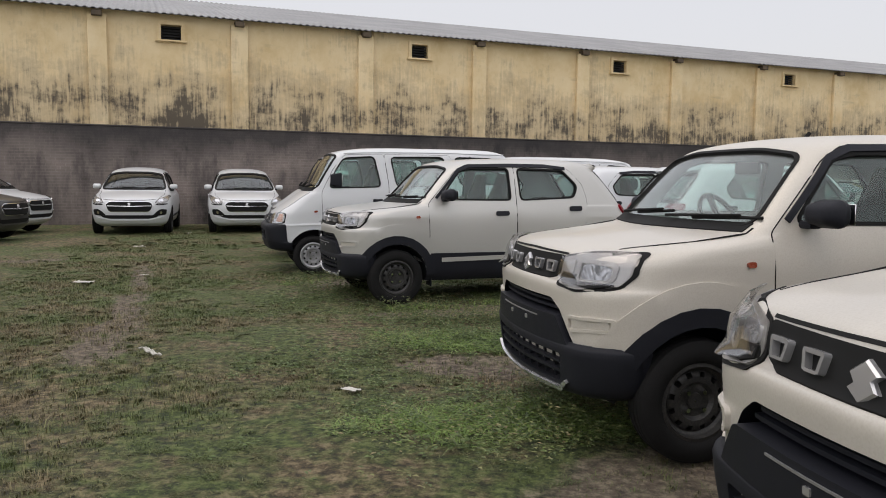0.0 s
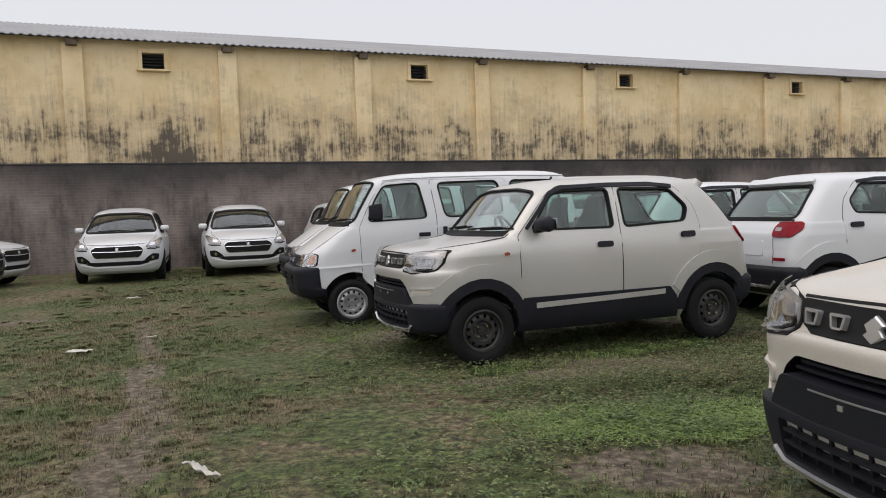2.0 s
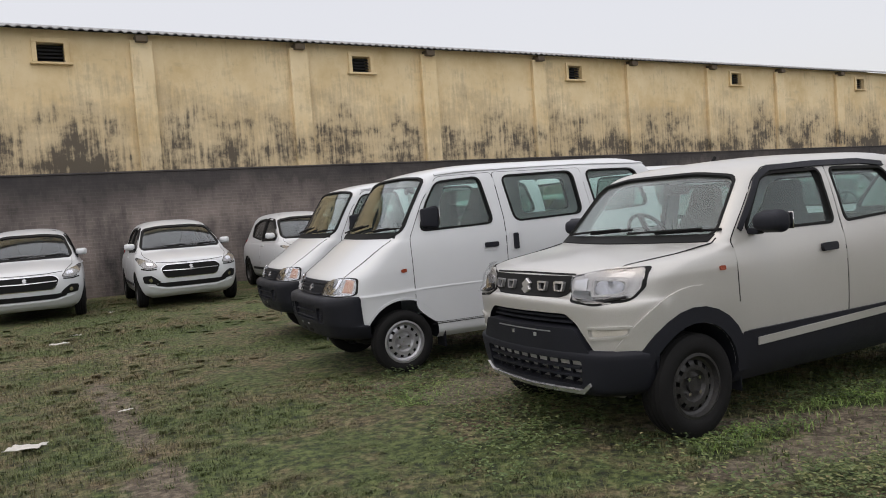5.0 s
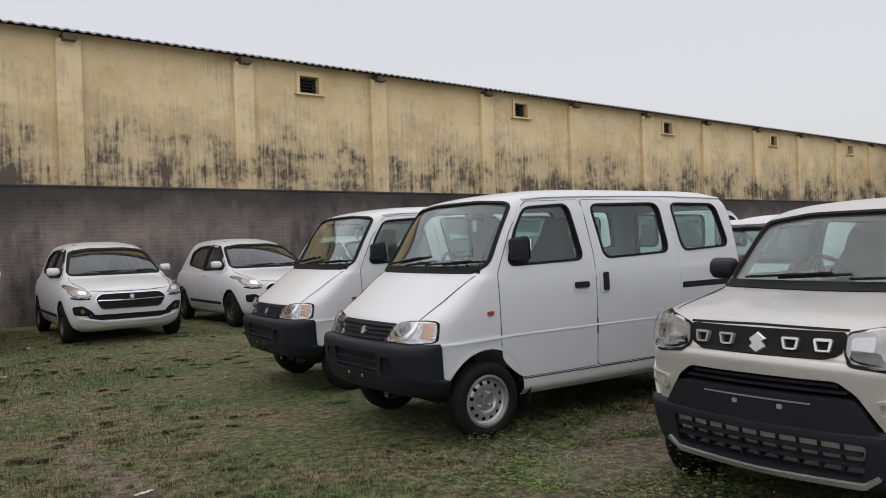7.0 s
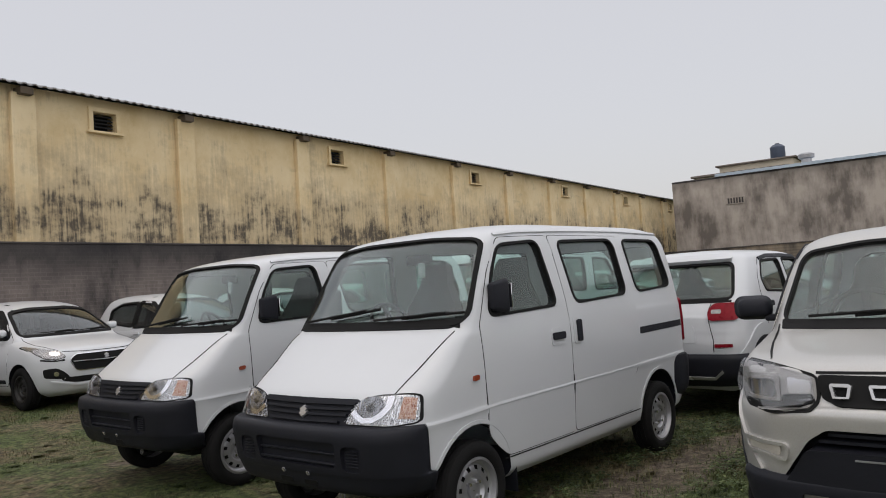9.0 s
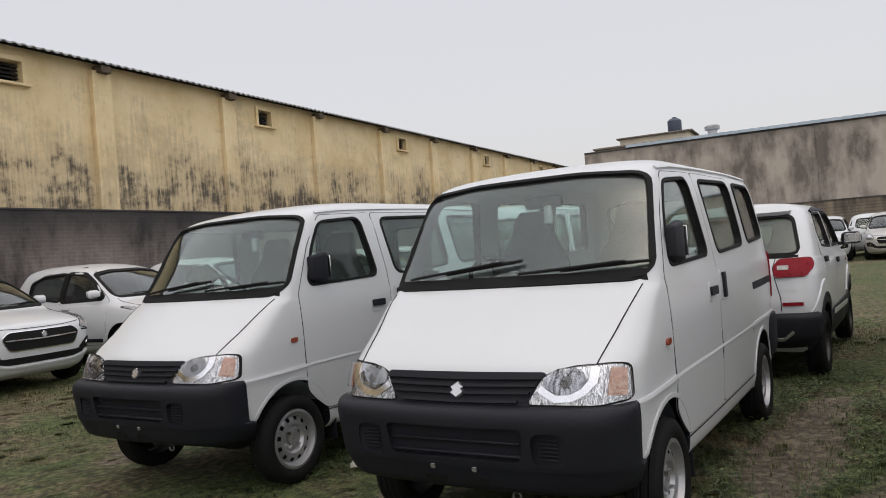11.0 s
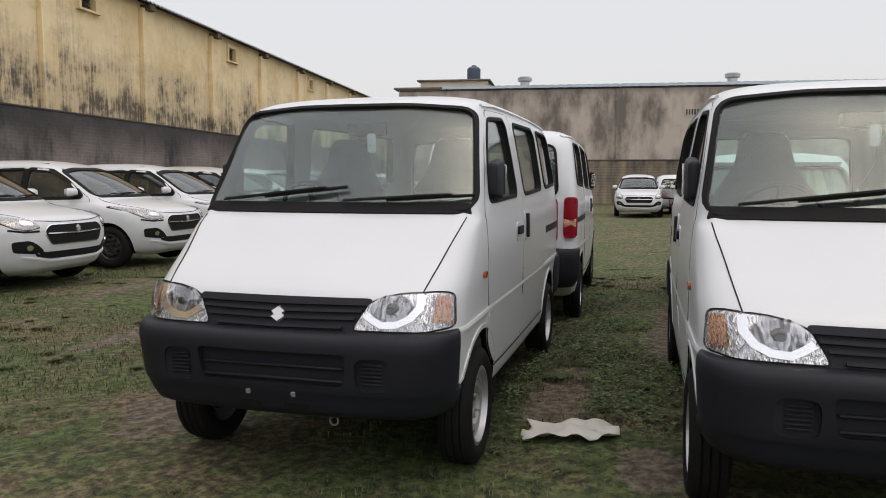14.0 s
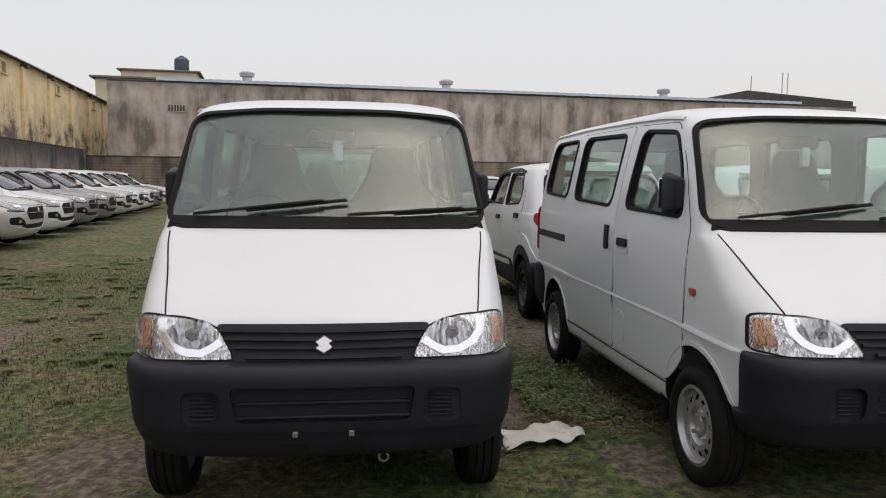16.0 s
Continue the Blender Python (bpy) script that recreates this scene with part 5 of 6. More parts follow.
a = [gable.verts.new((G + 0.3, -36.0, 6.5)), gable.verts.new((G + 0.3, -48.0, 6.5)), gable.verts.new((G + 0.3, -48.0, 6.9)), gable.verts.new((G + 0.3, -40.0, 7.35))]
gable.faces.new(a)
made = bmesh.ops.extrude_face_region(gable, geom=gable.faces[:])
bmesh.ops.translate(gable, verts=[v for v in made["geom"] if isinstance(v, bmesh.types.BMVert)], vec=(6, 0, 0))
placed(part("gable_roof", gable, MOULD), "dark low gable at the end of the grey building", "roof")

# house behind the grey building
house = new("house")
part("wall", box((9, 7.5, 9.6), (65.5, 0.4, 4.8)), surface("cream_render", (0.52, 0.46, 0.36), 0.85, 0, 0.15, 0.6, 0.1, 20), house)
part("roof", box((9.8, 8.3, 0.18), (65.5, 0.4, 9.7), 0.03, 1), CONCRETE, house)
part("stair_head", box((4, 6.2, 0.7), (64.0, -0.8, 10.1)), bpy.data.materials["cream_render"], house)
part("stair_roof", box((4.6, 6.8, 0.14), (64.0, -0.8, 10.52), 0.03, 1), CONCRETE, house)
placed(house, "cream rendered flat-roofed house behind the warehouse", "house", "")
tank = new("water_tank")
bm = bmesh.new()
lathe([(0.01, 0.0), (0.58, 0.0), (0.62, 0.1), (0.62, 1.0), (0.4, 1.2), (0.2, 1.25), (0.2, 1.33), (0.01, 1.33)], 20, bm)
bmesh.ops.transform(bm, verts=bm.verts, matrix=Matrix.Translation((62.6, -2.6, 10.59)) @ pose(0, 0, 0, 90))
part("drum", bm, TANK, tank)
placed(tank, "dark blue plastic water tank on the house roof", "water tank", "")
for u, v, z in ((G + 0.4, 40.3, 8.0), (G + 0.4, 42.6, 8.3), (G + 0.4, 43.0, 8.3)):
    bar = part("reinforcing_bar", tube((u, -v, 6.5), (u, -v, z + 0.3), 0.035), STEEL)
    placed(bar, "bare upright steel bar on the roof edge", "steel bar", "")
# plain walls that close the yard, added out of view for car reflections
placed(part("wall_south", box((G - U0 - 0.5, 0.25, 2.4), ((U0 + G - 0.5) / 2, -48, 1.2)), MOULD), "plain brick yard wall added unseen on the near side", "wall")
placed(part("wall_west", box((0.25, 47.4, 2.4), (U0, -24.2, 1.2)), MOULD), "plain brick yard wall added unseen at the west end", "wall")


# ---------------------------------------------------------------- ground
BARE = [  # x, y, length, width, turn: worn and bare earth
    (1.3, 3.4, 0.9, 0.45, 20), (0.4, 5.55, 0.55, 0.30, 0), (0.3, 8.3, 1.1, 0.2, -8), (-3.05, 7.6, 1.1, 0.15, 119), (-2.5, 5.9, 0.7, 0.25, 110), (-4.15, 10.35, 1.2, 0.13, 115), (-3.28, 8.2, 0.85, 0.12, 106), (-2.92, 6.8, 0.6, 0.11, 100), (-1.15, 10.0, 0.75, 0.42, 20), (-2.1, 12.2, 0.4, 0.22, 15), (-2.75, 14.7, 0.4, 0.25, 20),
    (-1.25, 16.98, 1.6, 0.17, 17), (0.2, 19.13, 1.3, 0.16, 17), (-0.1, 10.9, 1.7, 0.3, 18), (1.2, 13.0, 1.8, 0.3, 18), (0.5, 7.9, 1.1, 0.3, 20), (-1.0, 13.1, 0.8, 0.22, 18), (-6.5, 12.0, 0.5, 0.25, 30)]


def bareness(x, y):
    """0 on grass to 1 on bare earth, for arrays of places."""
    out = np.zeros_like(x)
    for cx, cy, a, b, turn in BARE:
        c, s = math.cos(radians(turn)), math.sin(radians(turn))
        p, q = (x - cx) * c + (y - cy) * s, -(x - cx) * s + (y - cy) * c
        wob = 0.25 * np.sin(3.1 * x + 1.7 * y) + 0.22 * np.sin(5.3 * y - 2.9 * x) + 0.15 * np.sin(11 * x + 7 * y)
        out = np.maximum(out, np.clip(1.25 - ((p / a) ** 2 + (q / b) ** 2) * (1 + wob), 0, 1))
    return out


def lie(x, y):
    """Height of the ground, which rises a little towards the yard wall."""
    v = (x + 1.8) * 0.4078 - (y - 24.86) * 0.9131
    t = np.clip((9.0 - v) / 4.0, 0, 1)
    return 0.05 * t * t * (3 - 2 * t)


def turf(n, l):
    """How dried the matted grass is at a place, 0 to 1, in patches at three sizes, and a fine grain."""
    w = n.new("ShaderNodeTexCoord")
    out = None
    for size, share, depth in ((0.55, 0.36, 3.0), (1.9, 0.34, 5.0), (7.0, 0.30, 6.0)):
        t = node(n, "ShaderNodeTexNoise", Scale=size, Detail=depth, Roughness=0.68)
        l.new(w.outputs["Object"], t.inputs["Vector"])
        add = n.new("ShaderNodeMath")
        add.operation = "MULTIPLY_ADD"
        add.inputs[1].default_value, add.inputs[2].default_value = share, 0.0
        l.new(t.outputs[0], add.inputs[0])
        if out:
            l.new(out, add.inputs[2])
        out = add.outputs[0]
    dry = ramp(n, [(0.46, 0.0), (0.51, 0.45), (0.56, 1.0)])
    l.new(out, dry.inputs[0])
    fine = node(n, "ShaderNodeTexNoise", Scale=16.0, Detail=8.0, Roughness=0.75)
    l.new(w.outputs["Object"], fine.inputs["Vector"])
    return dry.outputs[0], fine.outputs[0]


def soil():
    m, n, l, b = tree("grass_and_earth")
    dry, fine = turf(n, l)
    green = ramp(n, [(0.40, (0.0147, 0.0221, 0.0074)), (0.50, (0.0569, 0.0790, 0.0202)), (0.60, (0.1286, 0.1543, 0.0496))])
    straw = ramp(n, [(0.40, (0.0330, 0.0258, 0.0138)), (0.5, (0.1084, 0.0827, 0.0441)), (0.60, (0.2388, 0.1883, 0.1102))])
    earth = ramp(n, [(0.38, (0.055, 0.042, 0.032)), (0.5, (0.122, 0.093, 0.070)), (0.62, (0.235, 0.19, 0.148))])
    for r in (green, straw, earth):
        l.new(fine, r.inputs[0])
    col = mixed(n, l, dry, green.outputs[0], straw.outputs[0])
    mask, add, edge = n.new("ShaderNodeAttribute"), n.new("ShaderNodeMath"), n.new("ShaderNodeMath")
    mask.attribute_name = "bare"
    add.operation = edge.operation = "MULTIPLY_ADD"
    add.inputs[1].default_value, edge.inputs[1].default_value = 0.6, 0.35
    l.new(fine, add.inputs[0])
    l.new(mask.outputs["Fac"], add.inputs[2])
    l.new(dry, edge.inputs[0])
    l.new(add.outputs[0], edge.inputs[2])
    e2 = ramp(n, [(0.72, 0.0), (1.25, 0.85)])
    l.new(edge.outputs[0], e2.inputs[0])
    col = mixed(n, l, e2.outputs[0], col, earth.outputs[0])
    l.new(col, b.inputs["Base Color"])
    b.inputs["Roughness"].default_value = 0.95
    bumped(n, l, b, fine, 0.8, 0.04)
    return m


def axis_steps(low, high, step):
    near = np.arange(low, high, step)
    far = [high + 2.0, high + 6, high + 15, high + 40, 180, 420]
    back = [-420, -180, low - 40, low - 15, low - 6, low - 2.0]
    return np.concatenate([back, near, far])


gx, gy = axis_steps(-17, 25, 0.12), axis_steps(-3, 29, 0.12)
X, Y = np.meshgrid(gx, gy, indexing="ij")
near = ((X > -17) & (X < 25) & (Y > -3) & (Y < 29)).astype(float)
Z = near * (0.012 * np.sin(1.3 * X + 0.4 * Y) + 0.010 * np.sin(2.1 * Y - 0.9 * X) + 0.006 * np.sin(5.7 * X + 4.1 * Y)) - 0.012 + near * lie(X, Y)
nx, ny = X.shape
quads = [(i * ny + j, (i + 1) * ny + j, (i + 1) * ny + j + 1, i * ny + j + 1) for i in range(nx - 1) for j in range(ny - 1)]
mesh = bpy.data.meshes.new("ground")
mesh.from_pydata(np.stack([X, Y, Z], -1).reshape(-1, 3).tolist(), [], quads)
mesh.attributes.new("bare", "FLOAT", "POINT").data.foreach_set("value", bareness(X, Y).ravel().astype(np.float32))
mesh.materials.append(soil())
finish(mesh)
tagged(new("ground", mesh), "worn patchy grass yard with bare earth", "ground", "", "structure")


def leafy(name, stops, rough=0.6):
    m, n, l, b = tree(name)
    g = n.new("ShaderNodeNewGeometry")
    r = ramp(n, stops)
    l.new(g.outputs["Random Per Island"], r.inputs[0])
    l.new(r.outputs[0], b.inputs["Base Color"])
    b.inputs["Roughness"].default_value = rough
    return m


def matted(name):
    """Blades green or dried by the same patches as the turf they stand in."""
    m, n, l, b = tree(name)
    dry, fine = turf(n, l)
    g = n.new("ShaderNodeNewGeometry")
    green = ramp(n, [(0.0, (0.0385, 0.0569, 0.0147)), (0.5, (0.0753, 0.1028, 0.0276)), (1.0, (0.1332, 0.1635, 0.0533))])
    straw = ramp(n, [(0.0, (0.0643, 0.0551, 0.0239)), (0.5, (0.1378, 0.1102, 0.0533)), (1.0, (0.2572, 0.2066, 0.1148))])
    for r in (green, straw):
        l.new(g.outputs["Random Per Island"], r.inputs[0])
    l.new(mixed(n, l, dry, green.outputs[0], straw.outputs[0]), b.inputs["Base Color"])
    b.inputs["Roughness"].default_value = 0.7
    return m


BLADES = matted("grass_blades")
LEAVES = leafy("weed_leaves", [(0.0, (0.052, 0.080, 0.022)), (0.6, (0.100, 0.145, 0.044)), (1.0, (0.17, 0.21, 0.075))])
FRESH = leafy("fresh_grass", [(0.0, (0.10, 0.17, 0.035)), (0.6, (0.17, 0.26, 0.06)), (1.0, (0.26, 0.34, 0.10))])


def patchy(x, y):
    """Slow unevenness of the growth, 0 to 1."""
    return 0.5 + 0.22 * np.sin(0.9 * x + 1.7 * np.sin(0.6 * y)) + 0.2 * np.sin(1.3 * y + 1.1 * np.sin(0.8 * x)) + 0.14 * np.sin(3.3 * x - 2.6 * y)


def blades(name, count, region, tall, wide, label, material, keep=None, clump=0):
    """Many single blades, each one bent triangle strip."""
    rng = np.random.default_rng(len(name) + count)
    x, y = rng.uniform(region[0], region[1], count), rng.uniform(region[2], region[3], count)
    tuft = np.ones(count)
    if clump:  # more than half of the blades stand together in small tufts
        many = int(count * 0.6)
        own = rng.integers(0, many // clump, many)
        own = (own * own) % (many // clump)
        cx, cy = x[own].copy(), y[own].copy()
        size = 0.012 + 0.035 * rng.uniform(0, 1, many // clump)[own] ** 2
        x[:many], y[:many] = cx + rng.normal(0, 1, many) * size, cy + rng.normal(0, 1, many) * size
        tuft[:many] = 1.0 + 16 * size
    ok = rng.uniform(0, 1, count) > bareness(x, y) * 0.8
    ok &= rng.uniform(0.0, 1.0, count) < 0.45 + 0.55 * patchy(x, y)
    ok &= np.hypot(x + 1.86, y - 12.70) > 0.2
    if keep is not None:
        ok &= keep(x, y)
    x, y = x[ok], y[ok]
    n = len(x)
    h, a, lean = tall * tuft[ok] * rng.uniform(0.4, 1.3, n) * (0.6 + 0.6 * patchy(x, y)), rng.uniform(0, 2 * np.pi, n), rng.uniform(1.8, 7.0, n)
    w = wide * rng.uniform(0.6, 1.4, n)
    ca, sa = np.cos(a), np.sin(a)
    z0 = lie(x, y)
    p0 = np.stack([x - sa * w, y + ca * w, z0 - 0.02], -1)
    p1 = np.stack([x + sa * w, y - ca * w, z0 - 0.02], -1)
    mid = h * 0.6
    p2 = np.stack([x + ca * lean * mid * 0.4 + sa * w * 0.7, y + sa * lean * mid * 0.4 - ca * w * 0.7, z0 + mid], -1)
    p3 = np.stack([x + ca * lean * mid * 0.4 - sa * w * 0.7, y + sa * lean * mid * 0.4 + ca * w * 0.7, z0 + mid], -1)
    p4 = np.stack([x + ca * lean * h, y + sa * lean * h, z0 + h * 0.95], -1)
    verts = np.stack([p0, p1, p2, p3, p4], 1).reshape(-1, 3)
    base = np.arange(n)[:, None] * 5
    quad, tri = base + np.array([0, 1, 2, 3]), base + np.array([3, 2, 4])
    me = bpy.data.meshes.new(name)
    me.vertices.add(len(verts))
    me.vertices.foreach_set("co", verts.astype(np.float32).ravel())
    me.loops.add(7 * n)
    me.polygons.add(2 * n)
    loops = np.concatenate([quad, tri], 1)
    me.loops.foreach_set("vertex_index", loops.ravel().astype(np.int32))
    starts = (np.arange(n)[:, None] * 7 + np.array([0, 4])).ravel()
    me.polygons.foreach_set("loop_start", starts.astype(np.int32))
    me.update(calc_edges=True)
    me.materials.append(material)
    return tagged(new(name, me), label, "grass", "", "stuff")


blades("grass", 620000, (-8.0, 5.0, 1.2, 11.0), 0.0085, 0.0022, "short worn yard grass, green and straw", BLADES, None, 45)
blades("grass", 480000, (-7.5, 6.0, 11.0, 21.0), 0.0105, 0.0026, "short worn yard grass, green and straw", BLADES, None, 45)


def near_spots(spots):
    """True near any of the spots (x, y, half length, half width, turn)."""
    def test(x, y):
        out = np.zeros(len(x), bool)
        for cx, cy, a, b, turn in spots:
            c, s = math.cos(radians(turn)), math.sin(radians(turn))
            p, q = (x - cx) * c + (y - cy) * s, -(x - cx) * s + (y - cy) * c
            out |= (p / a) ** 2 + (q / b) ** 2 + 0.3 * np.sin(9 * x + 5 * y) + 0.25 * np.sin(13 * y - 6 * x) < 1
        return out
    return test


blades("grass", 120000, (-2.0, 3.0, 3.5, 10.5), 0.035, 0.0026, "fresh bright green grass between the cars", FRESH, near_spots([(0.55, 6.35, 1.0, 0.36, -4), (0.55, 4.25, 0.75, 0.35, 10), (0.3, 8.3, 0.8, 0.2, 22), (-1.7, 9.8, 0.45, 0.25, 30)]))
blades("grass", 60000, (-8.0, 5.0, 1.2, 21.0), 0.042, 0.003, "taller tufts of grass", BLADES, near_spots([(-3.0 + 2.3 * math.sin(5.1 * k), 1.6 + 0.62 * k, 0.10 + 0.07 * math.sin(3.3 * k) ** 2, 0.10, 40 * k) for k in range(30)] + [(-4.5 + 2.6 * math.cos(3.7 * k), 4.0 + 0.55 * k, 0.12, 0.08, 70 * k) for k in range(30)]))


def weeds(name, spots, label, leaf=0.017, tall=0.10, material=None):
    """Low broad-leaved weeds: rosettes of small folded leaves."""
    rng = np.random.default_rng(7 + len(spots))
    verts, faces = [], []
    for cx, cy, spread, count in spots:
        for _ in range(count):
            x, y = rng.normal(cx, spread), rng.normal(cy, spread)
            h = tall * rng.uniform(0.25, 1.0)
            if math.hypot(x + 1.86, y - 12.70) < 0.32 or bareness(np.array([x]), np.array([y]))[0] > rng.uniform(0.15, 0.7):
                continue
            for _ in range(7):
                a, t = rng.uniform(0, 6.283), rng.uniform(0.2, 1.0)
                s = leaf * rng.uniform(0.6, 1.3)
                bx, by, bz = x + math.cos(a) * 0.03 * t, y + math.sin(a) * 0.03 * t, h * t
                c, d = math.cos(a), math.sin(a)
                k = len(verts)
                verts += [(bx, by, bz), (bx + c * s - d * s * 0.5, by + d * s + c * s * 0.5, bz + s * 0.35), (bx + c * s * 2, by + d * s * 2, bz + s * 0.1), (bx + c * s + d * s * 0.5, by + d * s - c * s * 0.5, bz + s * 0.35)]
                faces += [(k, k + 1, k + 2), (k, k + 2, k + 3)]
    me = bpy.data.meshes.new(name)
    me.from_pydata(verts, [], faces)
    me.materials.append(material or LEAVES)
    return tagged(new(name, me), label, "weeds", "", "stuff")


weeds("weeds", [(0.6, 6.35, 0.33, 260), (0.2, 6.9, 0.4, 160), (-0.6, 5.6, 0.4, 120), (0.9, 4.3, 0.3, 200), (0.2, 4.4, 0.35, 120), (-1.9, 9.9, 0.28, 160), (-1.1, 9.2, 0.35, 200), (-1.3, 8.4, 0.3, 130), (0.6, 8.0, 0.5, 160),
                (-1.4, 12.7, 0.3, 220), (-0.8, 12.9, 0.4, 260), (0.0, 13.1, 0.4, 240), (0.9, 13.4, 0.4, 160), (0.3, 10.8, 0.4, 180), (1.2, 11.2, 0.4, 180), (-0.6, 10.5, 0.4, 140), (-0.4, 7.4, 0.5, 140), (1.0, 7.3, 0.5, 160)],
      "low green broad-leaved weeds between the parked cars")
# weed leaves with the shade beside and under the cars put into their colour
SHADE_LEAVES = leafy("shade_darkened_weed_leaves", [(0.0, (0.022, 0.036, 0.012)), (0.6, (0.045, 0.070, 0.022)), (1.0, (0.085, 0.115, 0.038))])


def beside(x, y, heading, along, off):
    """A place beside a parked car: so far to its front, so far to its left."""
    c, d = math.cos(radians(heading)), math.sin(radians(heading))
    return x + c * along - d * off, y + d * along + c * off


# darkened weeds laid along car sides, where the ground should look shaded
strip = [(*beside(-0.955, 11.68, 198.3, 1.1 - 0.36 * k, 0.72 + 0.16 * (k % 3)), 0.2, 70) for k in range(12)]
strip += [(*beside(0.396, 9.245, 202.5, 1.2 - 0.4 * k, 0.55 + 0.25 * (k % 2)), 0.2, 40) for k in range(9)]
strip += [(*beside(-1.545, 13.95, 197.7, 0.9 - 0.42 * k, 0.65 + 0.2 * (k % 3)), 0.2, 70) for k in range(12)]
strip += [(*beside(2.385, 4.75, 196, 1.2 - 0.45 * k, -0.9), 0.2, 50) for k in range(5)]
weeds("weeds", strip, "dense green weeds along the parked cars, darkened as shade", 0.016, 0.085, SHADE_LEAVES)
lawn = [(0.0 + 0.17 * k, 6.28 + 0.22 * math.sin(2.3 * k) + 0.012 * k, 0.13, 150) for k in range(11)] + [(0.1 + 0.16 * k, 4.2 + 0.15 * math.sin(3.1 * k), 0.13, 90) for k in range(6)]
lawn += [(*beside(0.396, 9.245, 202.5, 0.9 - 0.35 * k, 0.80), 0.10, 60) for k in range(6)] + [(-1.75, 9.75, 0.16, 110), (-1.45, 10.0, 0.14, 80)]
weeds("weeds", lawn, "low carpet of fresh yellow-green weeds", 0.011, 0.035, FRESH)
TALL = leafy("tall_weed_leaves", [(0.0, (0.05, 0.065, 0.02)), (0.5, (0.10, 0.13, 0.04)), (0.85, (0.19, 0.20, 0.07)), (1.0, (0.26, 0.21, 0.11))])
weeds("weeds", [(0.4, 7.3, 0.22, 130), (0.9, 7.35, 0.22, 150), (1.4, 7.4, 0.25, 150), (0.0, 7.15, 0.22, 110), (1.9, 7.5, 0.25, 120), (-0.5, 7.3, 0.3, 90), (-1.2, 8.9, 0.25, 110), (-0.9, 9.4, 0.2, 90), (-1.5, 9.3, 0.2, 80),
                (0.8, 4.0, 0.25, 110), (1.2, 3.7, 0.2, 80), (0.2, 3.9, 0.3, 70), (-0.4, 5.6, 0.3, 70), (-0.2, 6.1, 0.25, 60)], "taller yellowing weeds in a strip between the cars", 0.014, 0.27, TALL)

# litter
PAPER = surface("white_plastic_sheet", (0.52, 0.50, 0.46), 0.6, 0, 0.12, 6, 0.1, 60)


def scrap(name, x, y, size, turn, label, category, seed, lumpy=0.03):
    """A crumpled sheet lying on the ground."""
    rng = np.random.default_rng(seed)
    bm = bmesh.new()
    nx_, ny_ = 16, 11
    ph = rng.uniform(0, 6.28, 6)
    grid = []
    for i in range(nx_):
        for j in range(ny_):
            a, b = i / (nx_ - 1) * 2 - 1, j / (ny_ - 1) * 2 - 1
            round_ = math.atan2(b, a)
            edge = 0.95 + 0.10 * math.sin(2 * round_ + ph[0]) + 0.07 * math.sin(5 * round_ + ph[1]) + 0.04 * math.sin(11 * round_ + ph[3])
            z = lumpy * (0.6 + 0.5 * math.sin(4 * a + ph[2] + 2 * b) * math.cos(3 * b + ph[3]) + 0.35 * math.sin(9 * a - 6 * b + ph[4]) + 0.6 * abs(math.sin(4 * a + 3.5 * b + 1.5 * math.sin(3 * b + ph[0]) + ph[5])) ** 3)
            grid.append(bm.verts.new((a * size[0] / 2 * edge, b * size[1] / 2 * edge, max(0.004, z))))
    for i in range(nx_ - 1):
        for j in range(ny_ - 1):
            bm.faces.new((grid[i * ny_ + j], grid[(i + 1) * ny_ + j], grid[(i + 1) * ny_ + j + 1], grid[i * ny_ + j + 1]))
    ob = part(name, bm, PAPER, None, "", 60)
    mod = ob.modifiers.new("thickness", "SOLIDIFY")
    mod.thickness, mod.offset = 0.003, 1.0
    ob.matrix_world = pose(x, y, 0.012, 0, 0, turn)
    return tagged(ob, label, category)


scrap("plastic_sheet", -1.86, 12.70, (0.46, 0.27), -62, "crumpled pale grey plastic sheet lying on the grass", "plastic sheet", 3, 0.026)
for k, (x, y, sx, sy) in enumerate([(-4.44, 9.4, 0.24, 0.12), (-4.05, 10.23, 0.11, 0.03), (-6.5, 18.06, 0.32, 0.05), (-1.98, 5.68, 0.36, 0.035), (-0.34, 4.81, 0.12, 0.06), (-6.14, 15.31, 0.2, 0.1), (-6.06, 14.51, 0.2, 0.12), (3.2, 17.6, 0.25, 0.14)]):
    scrap("litter", x, y, (sx, sy), -46 if k == 3 else 37 * k, "scrap of white paper litter on the grass", "litter", 10 + k, 0.05 * sx)

# ---------------------------------------------------------------- the parked vehicles
VAN, HIGH, ROW, FAR = "minivans parked nose out", "high hatchbacks parked nose out", "hatchbacks along the yard wall", "cars at the far end"
van = minivan(WHITE)
van.matrix_world = pose(-0.955, 11.68, 0, 0, 0, 198.3)
tagged(van, "white minivan with black bumpers and steel wheels", "minivan", VAN)
parked(van, -1.545, 13.95, 197.7, "white minivan with black bumpers and steel wheels", "minivan", VAN)
parked(van, 2.25, 15.1, 19.5, "white minivan seen from behind, red tail lamps", "minivan", VAN)

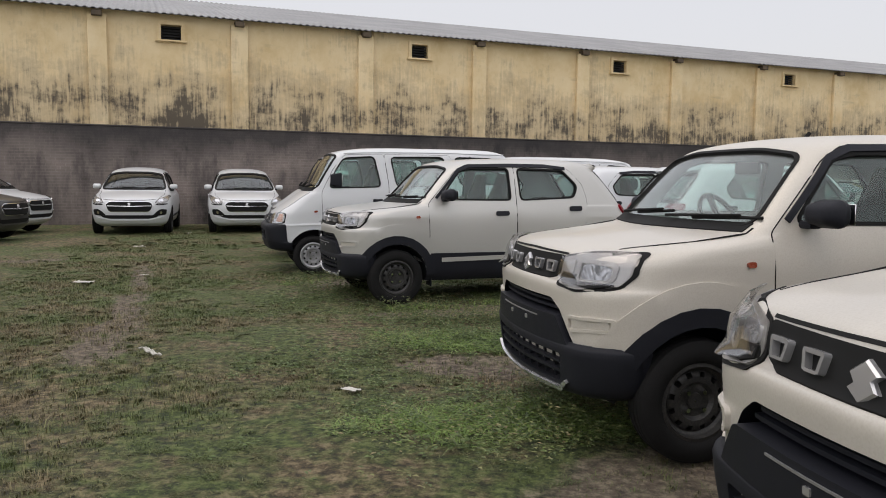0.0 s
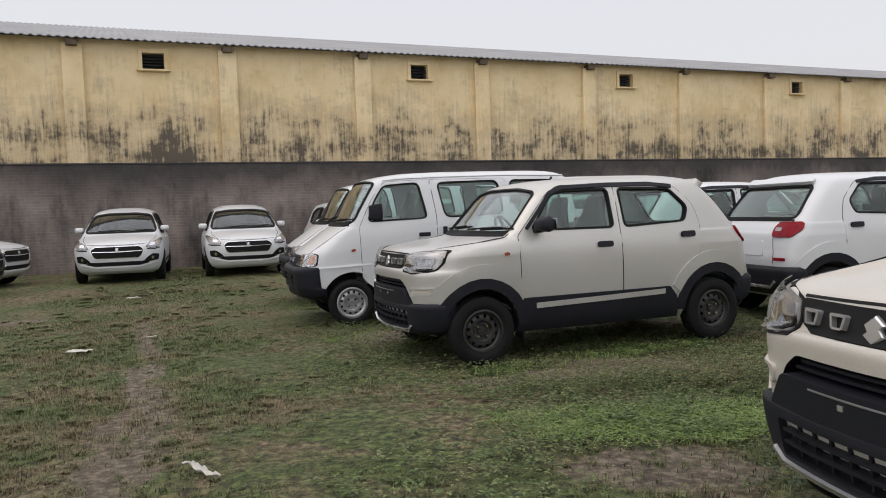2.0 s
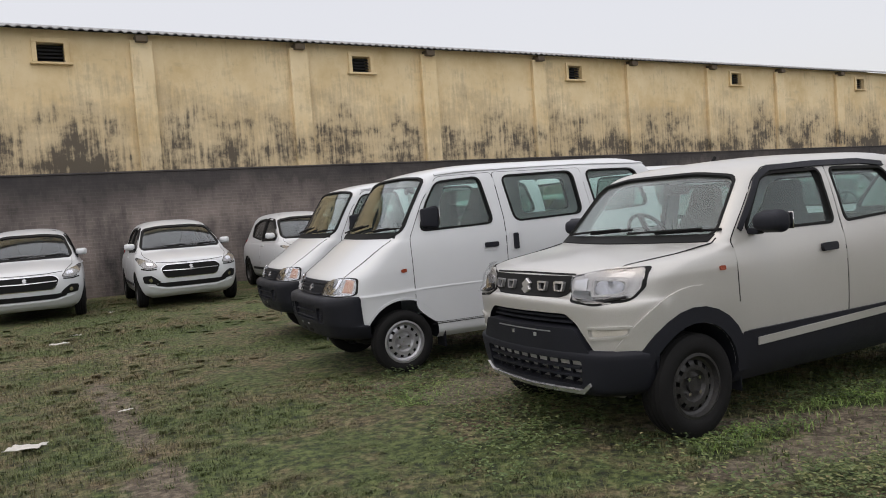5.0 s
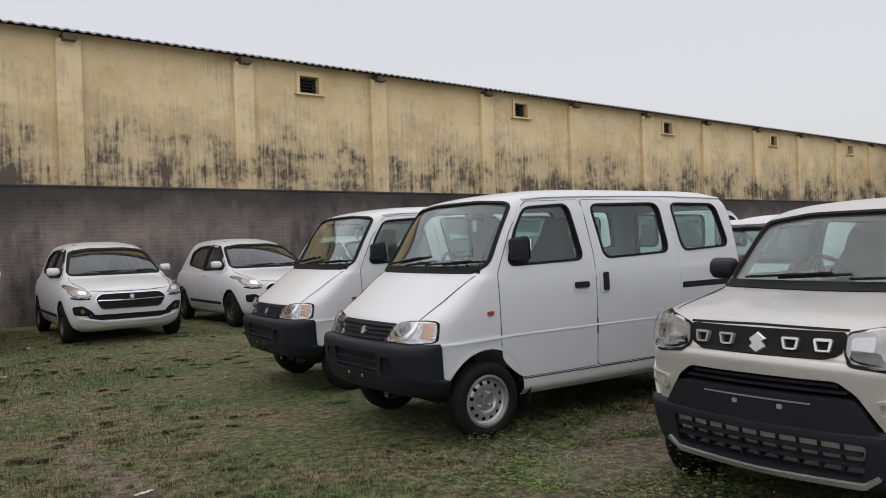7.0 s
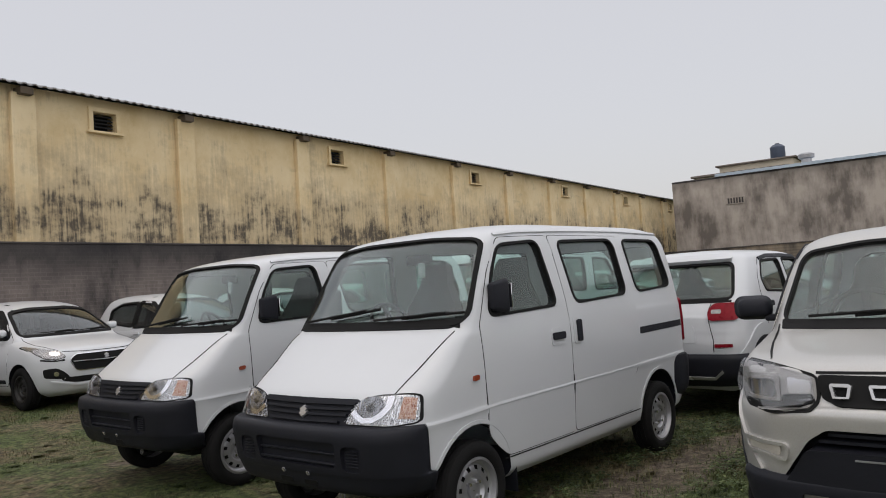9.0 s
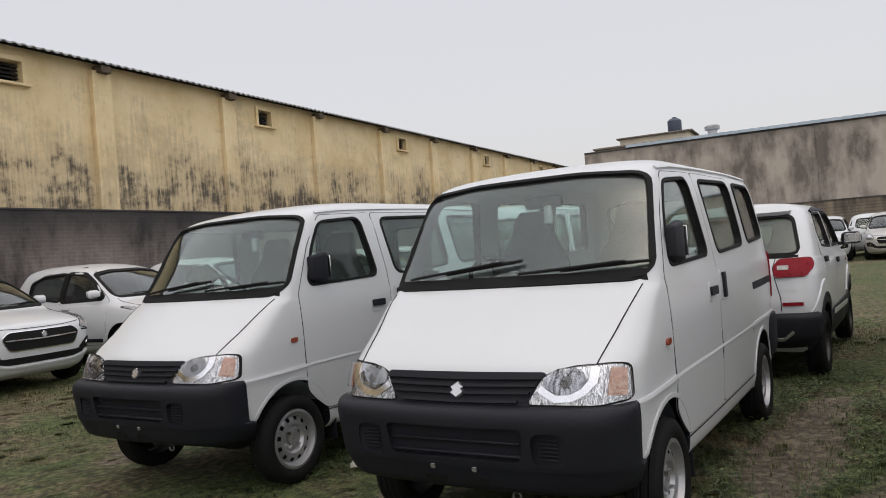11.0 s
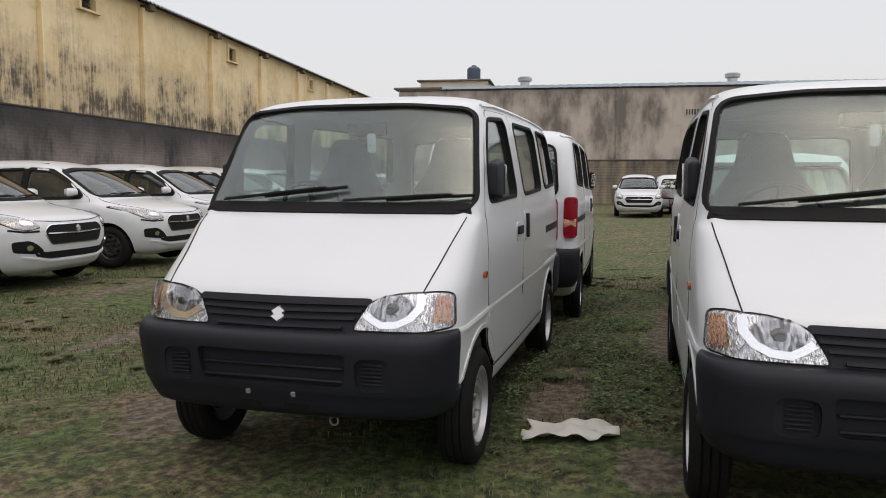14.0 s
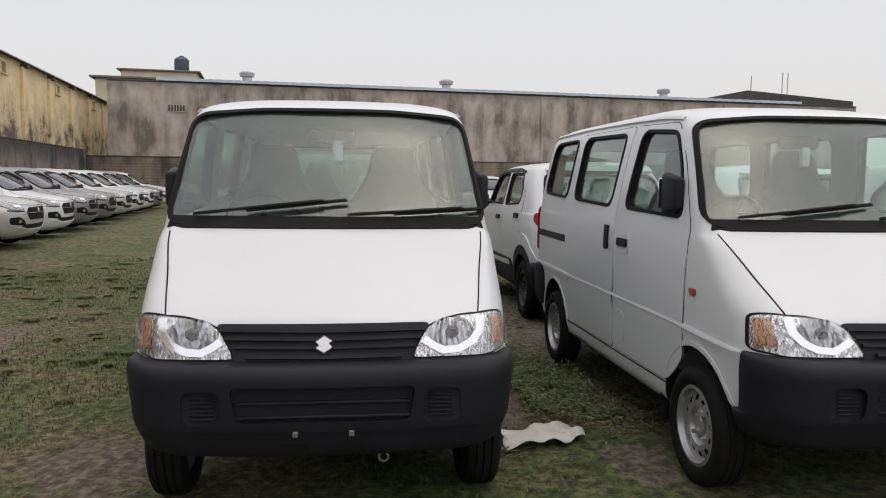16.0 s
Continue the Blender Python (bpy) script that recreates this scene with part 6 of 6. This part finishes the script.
high = mini_suv(SILVER)
high.matrix_world = pose(0.396, 9.245, 0, 0, 0, 202.5)
tagged(high, "dusty silver high hatchback with black cladding", "car", HIGH)
parked(high, 2.385, 4.75, 196, "dusty white high hatchback with black bumper", "car", HIGH, SILVER, WHITE_DUSTY)
parked(high, 2.93, 2.33, 196, "dusty pearl high hatchback with black bumper", "car", HIGH, SILVER, WHITE_DUSTY)
parked(high, 4.19, 10.74, 15, "white high hatchback with red tail lamps", "car", HIGH, SILVER, WHITE)
parked(high, 3.1, 12.8, 18, "white high hatchback with red tail lamps", "car", HIGH, SILVER, WHITE)

low = hatchback(WHITE)
first = True
ROWS_OF_CARS = [(-8.32, 4.80, -72, None), (-5.76, 5.03, -70, None), (-3.05, 5.05, -68, None), (-0.60, 5.3, -68, None), (1.90, 5.4, -67, None), (4.45, 5.45, -67, None), (6.95, 5.5, -67, SILVER), (9.4, 5.5, -67, WHITE), (11.9, 5.5, -67, GREY),
                (14.4, 5.5, -67, GREY), (17.0, 5.5, -67, SILVER), (19.5, 5.5, -67, None), (22.0, 5.5, -67, None), (24.6, 5.5, -67, GREY), (27.2, 5.5, -67, None)]
for u, v, h, paint in ROWS_OF_CARS:
    bx, by = yard(u, v)
    x, y = bx - 1.98 * math.cos(radians(h)), by - 1.98 * math.sin(radians(h))
    colour = {None: "white", WHITE: "white", SILVER: "silver", GREY: "grey"}[paint]
    if first:
        low.matrix_world, first = pose(x, y, 0.045, 0, 0, h), False
        tagged(low, "white hatchback with black grille by the yard wall", "car", ROW)
    else:
        parked(low, x, y, h, colour + " hatchback with black grille by the yard wall", "car", ROW, WHITE if paint else None, paint, 0.045)
for x, y, h, paint, colour in [(*yard(-12.2, 5.5), 4, DARK, "dark"), (*yard(-12.0, 3.0), 2, None, "white")]:
    parked(low, x, y, h, colour + " hatchback parked at the yard's west side", "car", FAR, WHITE if paint else None, paint, 0.045)
for x, y, h, paint, colour in [(23.2, 20.9, 200, None, "white"), (26.5, 20.6, 20, None, "white"), (23.8, 18.9, 200, SILVER, "silver"), (23.6, 16.6, 215, SILVER, "silver"), (27.0, 17.2, 20, None, "white"), (24.0, 13.6, 200, None, "white"), (27.4, 14.0, 20, None, "white")]:
    parked(low, x, y, h, colour + " hatchback at the far end of the yard", "car", FAR, WHITE if paint else None, paint)
